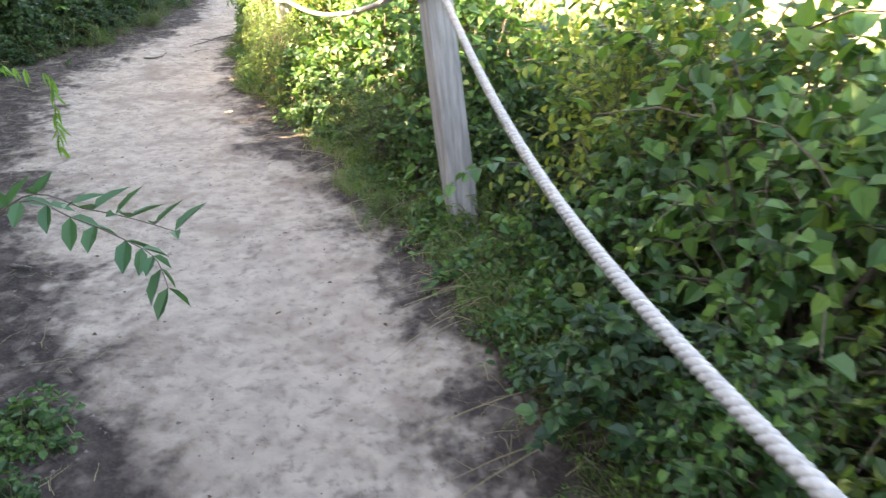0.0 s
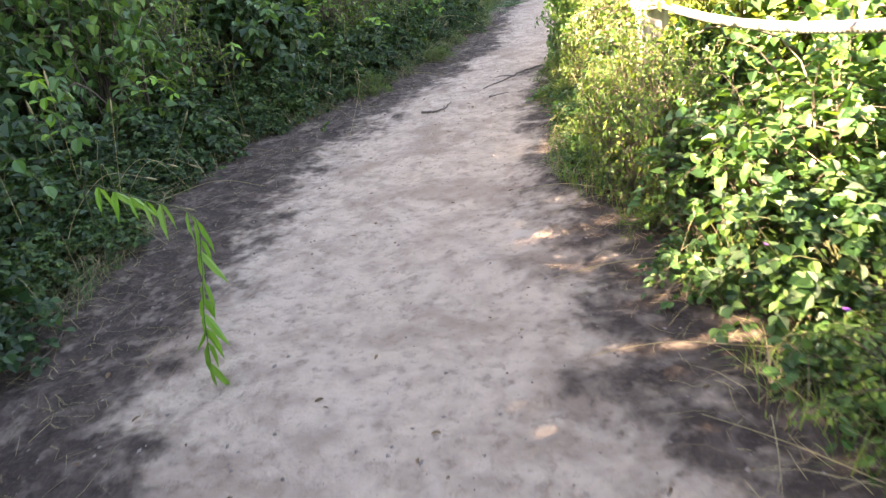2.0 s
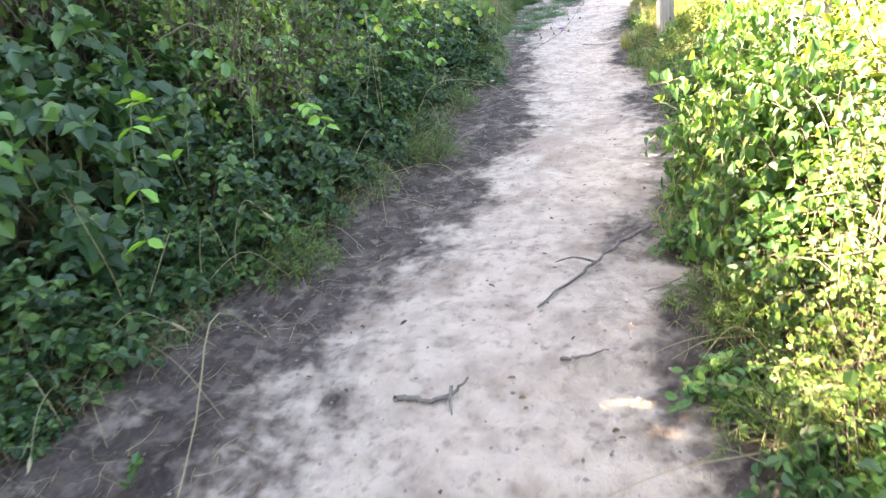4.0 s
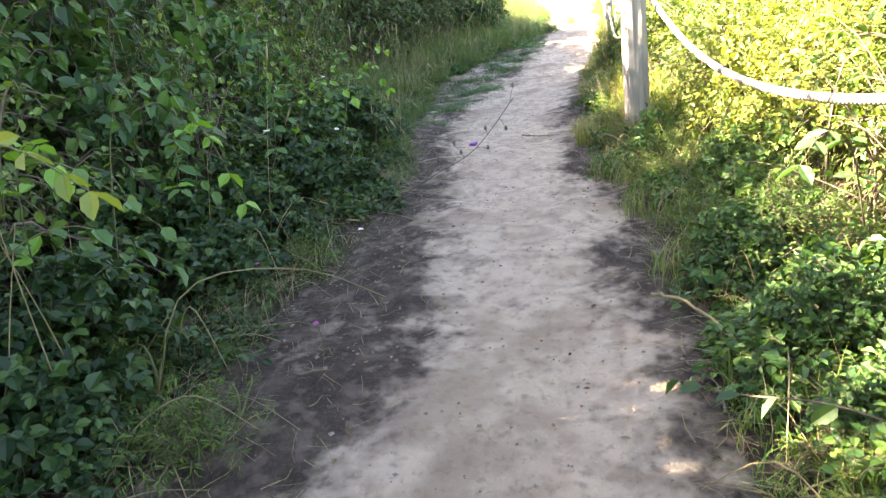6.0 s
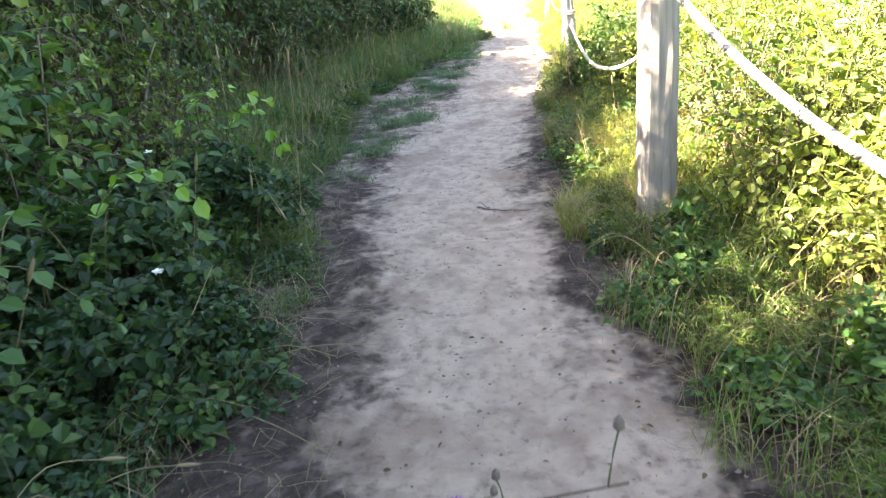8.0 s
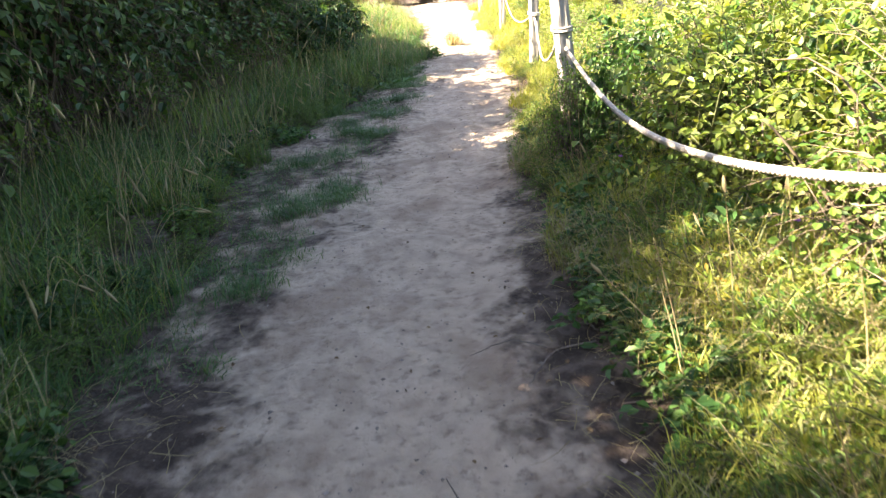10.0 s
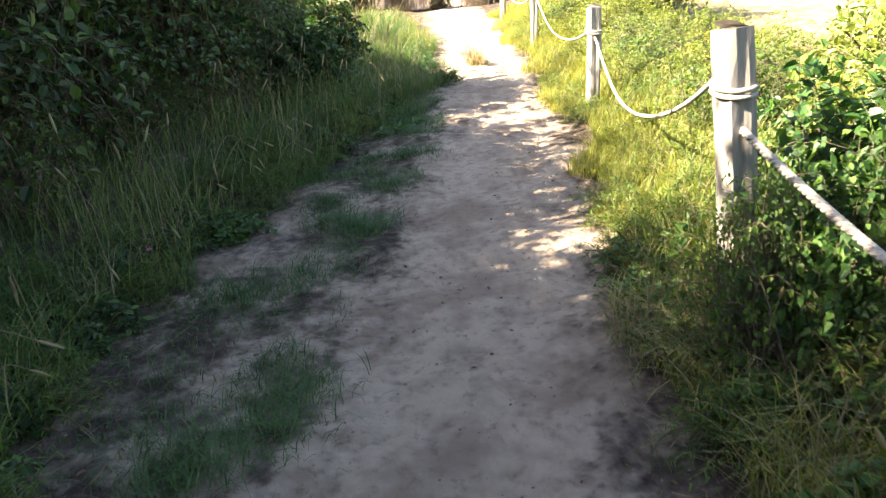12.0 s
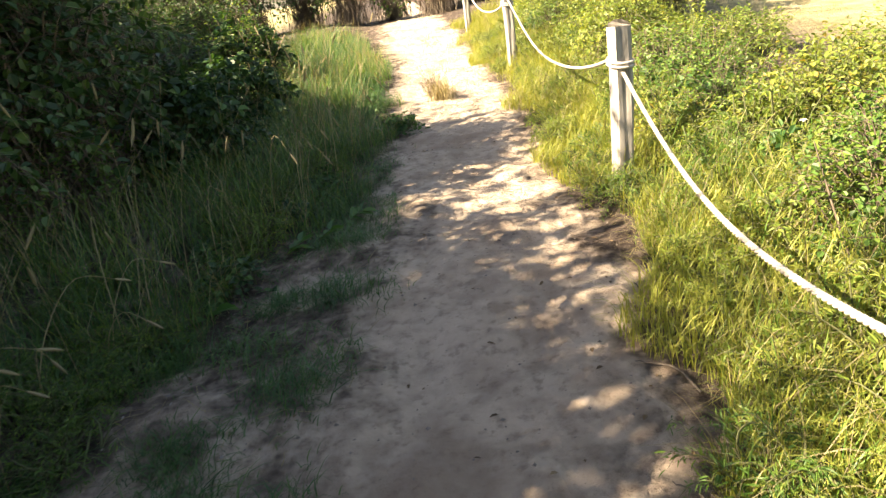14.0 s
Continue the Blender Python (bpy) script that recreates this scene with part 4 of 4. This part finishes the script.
# dead stalks standing in the thicket and in the sunny verge
for k in range(30):
    y = r3.uniform(4.0, 16.5)
    x = float(edge(VL, y)) - r3.uniform(0.05, 0.6)
    tall, a, b = r3.uniform(0.45, 1.1), r3.normal(0.1, 0.12), r3.normal(0, 0.16)
    dry_stem([on_ground(x, y), on_ground(x + a * 0.5, y + b * 0.4, tall * 0.5), on_ground(x + a, y + b, tall)], 0.0035, 0.1 * (k % 2))
for k in range(70):
    y = r3.uniform(18.5, 27.0)
    x = float(edge(VL, y)) - r3.uniform(0.05, 1.3)
    tall, a, b = r3.uniform(0.45, 0.95), r3.normal(0.12, 0.16), r3.normal(-0.03, 0.16)
    dry_stem([on_ground(x, y), on_ground(x + a * 0.4, y + b * 0.4, tall * 0.55), on_ground(x + a, y + b, tall)], 0.0022, 0.1)
for k in range(44):
    y = r3.uniform(15.6, 20.2)
    x = float(edge(VR, y)) + r3.uniform(0.1, 0.8)
    tall, a, b = r3.uniform(0.25, 0.65), r3.normal(-0.05, 0.12), r3.normal(0, 0.14)
    dry_stem([on_ground(x, y), on_ground(x + a * 0.5, y + b * 0.4, tall * 0.55), on_ground(x + a, y + b, tall)], 0.003, 0.06 * (k % 3 == 0))
sprig("seedling", "small green seedling on the dark soil", "seedling", [on_ground(-3.37, 8.56), on_ground(-3.35, 8.56, 0.06), on_ground(-3.33, 8.58, 0.09)], 3, (0.07, 0.04), LEAF_BROAD, OVAL, 14, True, 0.002, 0.0, STEM_GREEN)
for k, (x, y) in enumerate(((-2.68, 23.6), (-2.5, 23.9), (-2.85, 23.5), (-3.2, 22.9))):
    sprig("broad_leaf_weed", "low broad-leaved weed on bare soil", "weed", [on_ground(x, y), on_ground(x + 0.02, y, 0.03), on_ground(x + 0.08, y + 0.03, 0.05)], 4, (0.12, 0.05), LEAF_BROAD, OVAL, 40 + k, True, 0.003, 0.1, STEM_GREEN)


def knapweed():
    """A wiry stem leaning over the path with one purple flower head and dark buds."""
    pts = [(-3.1, 13.26, 0.05), (-2.8, 13.21, 0.39), (-2.5, 13.15, 0.58), (-2.27, 13.11, 0.71), (-2.06, 12.91, 0.96)]
    base = np.array(pts[0])
    root = thing("knapweed", "wiry knapweed stem with one purple flower leaning over the path", "wildflower", tuple(base))
    line = arc(pts, 30)
    V, F = tubes([(line - base, np.linspace(0.0032, 0.0014, 30))], 5)
    part("stalk", mesh_of("knapweed_stalk", V, F, BARK, True), root)
    q = np.random.default_rng(21)
    for k, u in enumerate((12, 14, 16, 18, 20, 22, 24, 26, 28)):
        a = line[u] - base
        b = a + np.array([q.normal(0.02, 0.03), q.normal(0, 0.03), q.uniform(-0.05, 0.09)])
        V, F = tubes([(arc([a, (a + b) / 2 + [0, 0, 0.01], b], 5), 0.0013)], 4)
        part("side_stalk", mesh_of("knapweed_side_stalk", V, F, STEM_GREEN), root)
        V, F = tubes([(np.array([b, b + [0, 0, 0.006], b + [0, 0, 0.015], b + [0, 0, 0.022]]), [0.002, 0.007, 0.006, 0.001])], 7)
        part("bud", mesh_of("knapweed_bud", V, F, DEADWOOD, True), root, "dark scaly bud")
    c = np.array([-2.27, 13.1, 0.73]) - base
    n = 46
    az = np.arange(n) * 2.4
    way = np.stack([np.cos(az), np.sin(az), 0.35 + 0.9 * q.random(n)], -1)
    V, F = leaves(np.repeat(c[None], n, 0), way, np.tile([0, 0, 1.0], (n, 1)) + q.normal(0, 0.3, (n, 3)), np.full(n, 0.026), np.full(n, 0.006), LANCE)
    part("flower_head", mesh_of("knapweed_flower", V, F, PURPLE), root, "purple flower head")


knapweed()


def flower(x, y, up, size, material, label, seed):
    q = np.random.default_rng(seed)
    root = thing("wildflower", label, "wildflower", on_ground(x, y), "wildflowers")
    V, F = tubes([(arc([(0, 0, 0), (0.02, 0.01, up * 0.5), (0.01, 0, up)], 7), 0.0016)], 4)
    part("stalk", mesh_of("flower_stalk", V, F, STEM_GREEN), root)
    n = 18
    az = np.arange(n) * 2.4
    way = np.stack([np.cos(az), np.sin(az), q.uniform(0.1, 0.9, n)], -1)
    V, F = leaves(np.tile([0.01, 0, up], (n, 1)), way, np.tile([0, 0, 1.0], (n, 1)), np.full(n, size), np.full(n, size * 0.45), OVAL)
    part("flower_head", mesh_of("flower_head", V, F, material), root)


for k, (x, y, up, size, mat, label) in enumerate((
        (-2.86, 12.35, 0.2, 0.014, PINK, "small pink wildflower at the path edge"), (-3.3, 12.8, 0.3, 0.012, PINK, "small pink wildflower in the verge"),
        (-2.95, 13.3, 0.25, 0.018, WHITE, "small white wildflower at the path edge"), (-3.6, 14.9, 0.85, 0.02, WHITE, "white wildflower above the brambles"),
        (-3.35, 14.3, 0.6, 0.02, WHITE, "white wildflower above the brambles"), (-3.5, 13.6, 0.75, 0.022, WHITE, "white wildflower above the brambles"),
        (-3.7, 20.5, 0.35, 0.016, PINK, "magenta wildflower in the grass"), (-0.26, 5.61, 0.25, 0.012, PURPLE, "small purple wildflower under the hedge"),
        (-0.11, 5.21, 0.22, 0.012, PURPLE, "small purple wildflower under the hedge"), (-2.41, 3.89, 0.5, 0.024, PURPLE, "purple wildflower beside the path"),
        (-1.2, 18.5, 0.35, 0.013, PURPLE, "small purple wildflower in the sunny verge"), (-0.9, 17.3, 0.3, 0.014, PURPLE, "small purple wildflower in the sunny verge"),
        (-0.2, 22.8, 0.35, 0.018, WHITE, "white wildflower in the sunny grass"), (0.1, 22.4, 0.4, 0.018, WHITE, "white wildflower in the sunny grass"))):
    flower(x, y, up, size, mat, label, 60 + k)


# crumbs of earth, scraps of leaf and bark over the path
def crumbs(n, seed):
    q = np.random.default_rng(seed)
    y = q.uniform(0.8, 30, n)
    f = q.random(n)
    x = edge(VL, y) * (1 - f) + edge(VR, y) * f
    r = 0.003 + 0.009 * q.random(n) ** 3
    c = np.stack([x, y, height(x, y) + r * 0.3], -1)
    corners = np.array([(1, 0, 0), (0, 1, 0), (-1, 0, 0), (0, -1, 0), (0, 0, 0.7), (0, 0, -0.7)])
    V = (c[:, None] + corners[None] * r[:, None, None] * q.uniform(0.5, 1.4, (n, 6, 1))).reshape(-1, 3)
    tri = np.array([(0, 1, 4), (1, 2, 4), (2, 3, 4), (3, 0, 4)])
    F = (np.arange(n)[:, None, None] * 6 + tri[None]).reshape(-1, 3)
    return V, F


stuff("crumb", [crumbs(5000, 81)], EARTH_CRUMB, "crumbs of dry earth scattered over the path", "earth crumbs")

# flattened straw on the bare soil between the strip and the growth
def straw(n, seed):
    q = np.random.default_rng(seed)
    y = q.uniform(0.5, 27, n)
    left = q.random(n) < 0.62
    f = q.random(n) ** 0.8
    x = np.where(left, edge(LL, y) * (1 - f) + (edge(VL, y) - 0.1) * f, edge(LR, y) * (1 - f) + (edge(VR, y) + 0.1) * f)
    az = q.random(n) * 6.283
    L = q.uniform(0.04, 0.2, n)
    w = q.uniform(0.0015, 0.0035, n)
    rows = []
    for t in (0.0, 0.35, 0.7, 1.0):
        a = az + (t - 0.5) * q.normal(0, 0.5, n)
        px, py = x + np.cos(a) * L * t, y + np.sin(a) * L * t
        c = np.stack([px, py, height(px, py) + 0.004 + 0.03 * q.random(n) * t], -1)
        side = np.stack([-np.sin(a), np.cos(a), 0.2 + 0 * a], -1) * (w * (1.05 - 0.7 * t) / 2)[:, None]
        rows += [c - side, c + side]
    V = np.stack(rows, 1).reshape(-1, 3)
    i = np.arange(n)[:, None] * 8
    return V, np.concatenate([i + np.array([[2 * k, 2 * k + 1, 2 * k + 3, 2 * k + 2]]) for k in range(3)])


stuff("straw", [straw(4800, 83)], GRASS_DRY, "flattened dry straw on the bare verge soil", "straw")
q4 = np.random.default_rng(82)
n4 = 900
y4 = q4.uniform(0.8, 28, n4)
f4 = np.where(q4.random(n4) < 0.5, q4.random(n4) ** 2 * 0.5, 1 - q4.random(n4) ** 2 * 0.5)
x4 = edge(VL, y4) * (1 - f4) + edge(VR, y4) * f4
a4 = q4.random(n4) * 6.28
stuff("fallen_leaf", [leaves(np.stack([x4, y4, height(x4, y4) + 0.006], -1), np.stack([np.cos(a4), np.sin(a4), q4.normal(0.05, 0.15, n4)], -1), np.tile([0, 0, 1.0], (n4, 1)) + q4.normal(0, 0.3, (n4, 3)), q4.uniform(0.012, 0.04, n4), q4.uniform(0.008, 0.02, n4))],
      DRY_LEAF, "small dead leaves scattered along the path edges", "fallen leaves")

# the patterns from which the shrubs were copied are not part of the place
for made in KINDS.values():
    for source in made:
        for ob in (*source.children_recursive, source):
            bpy.data.objects.remove(ob)
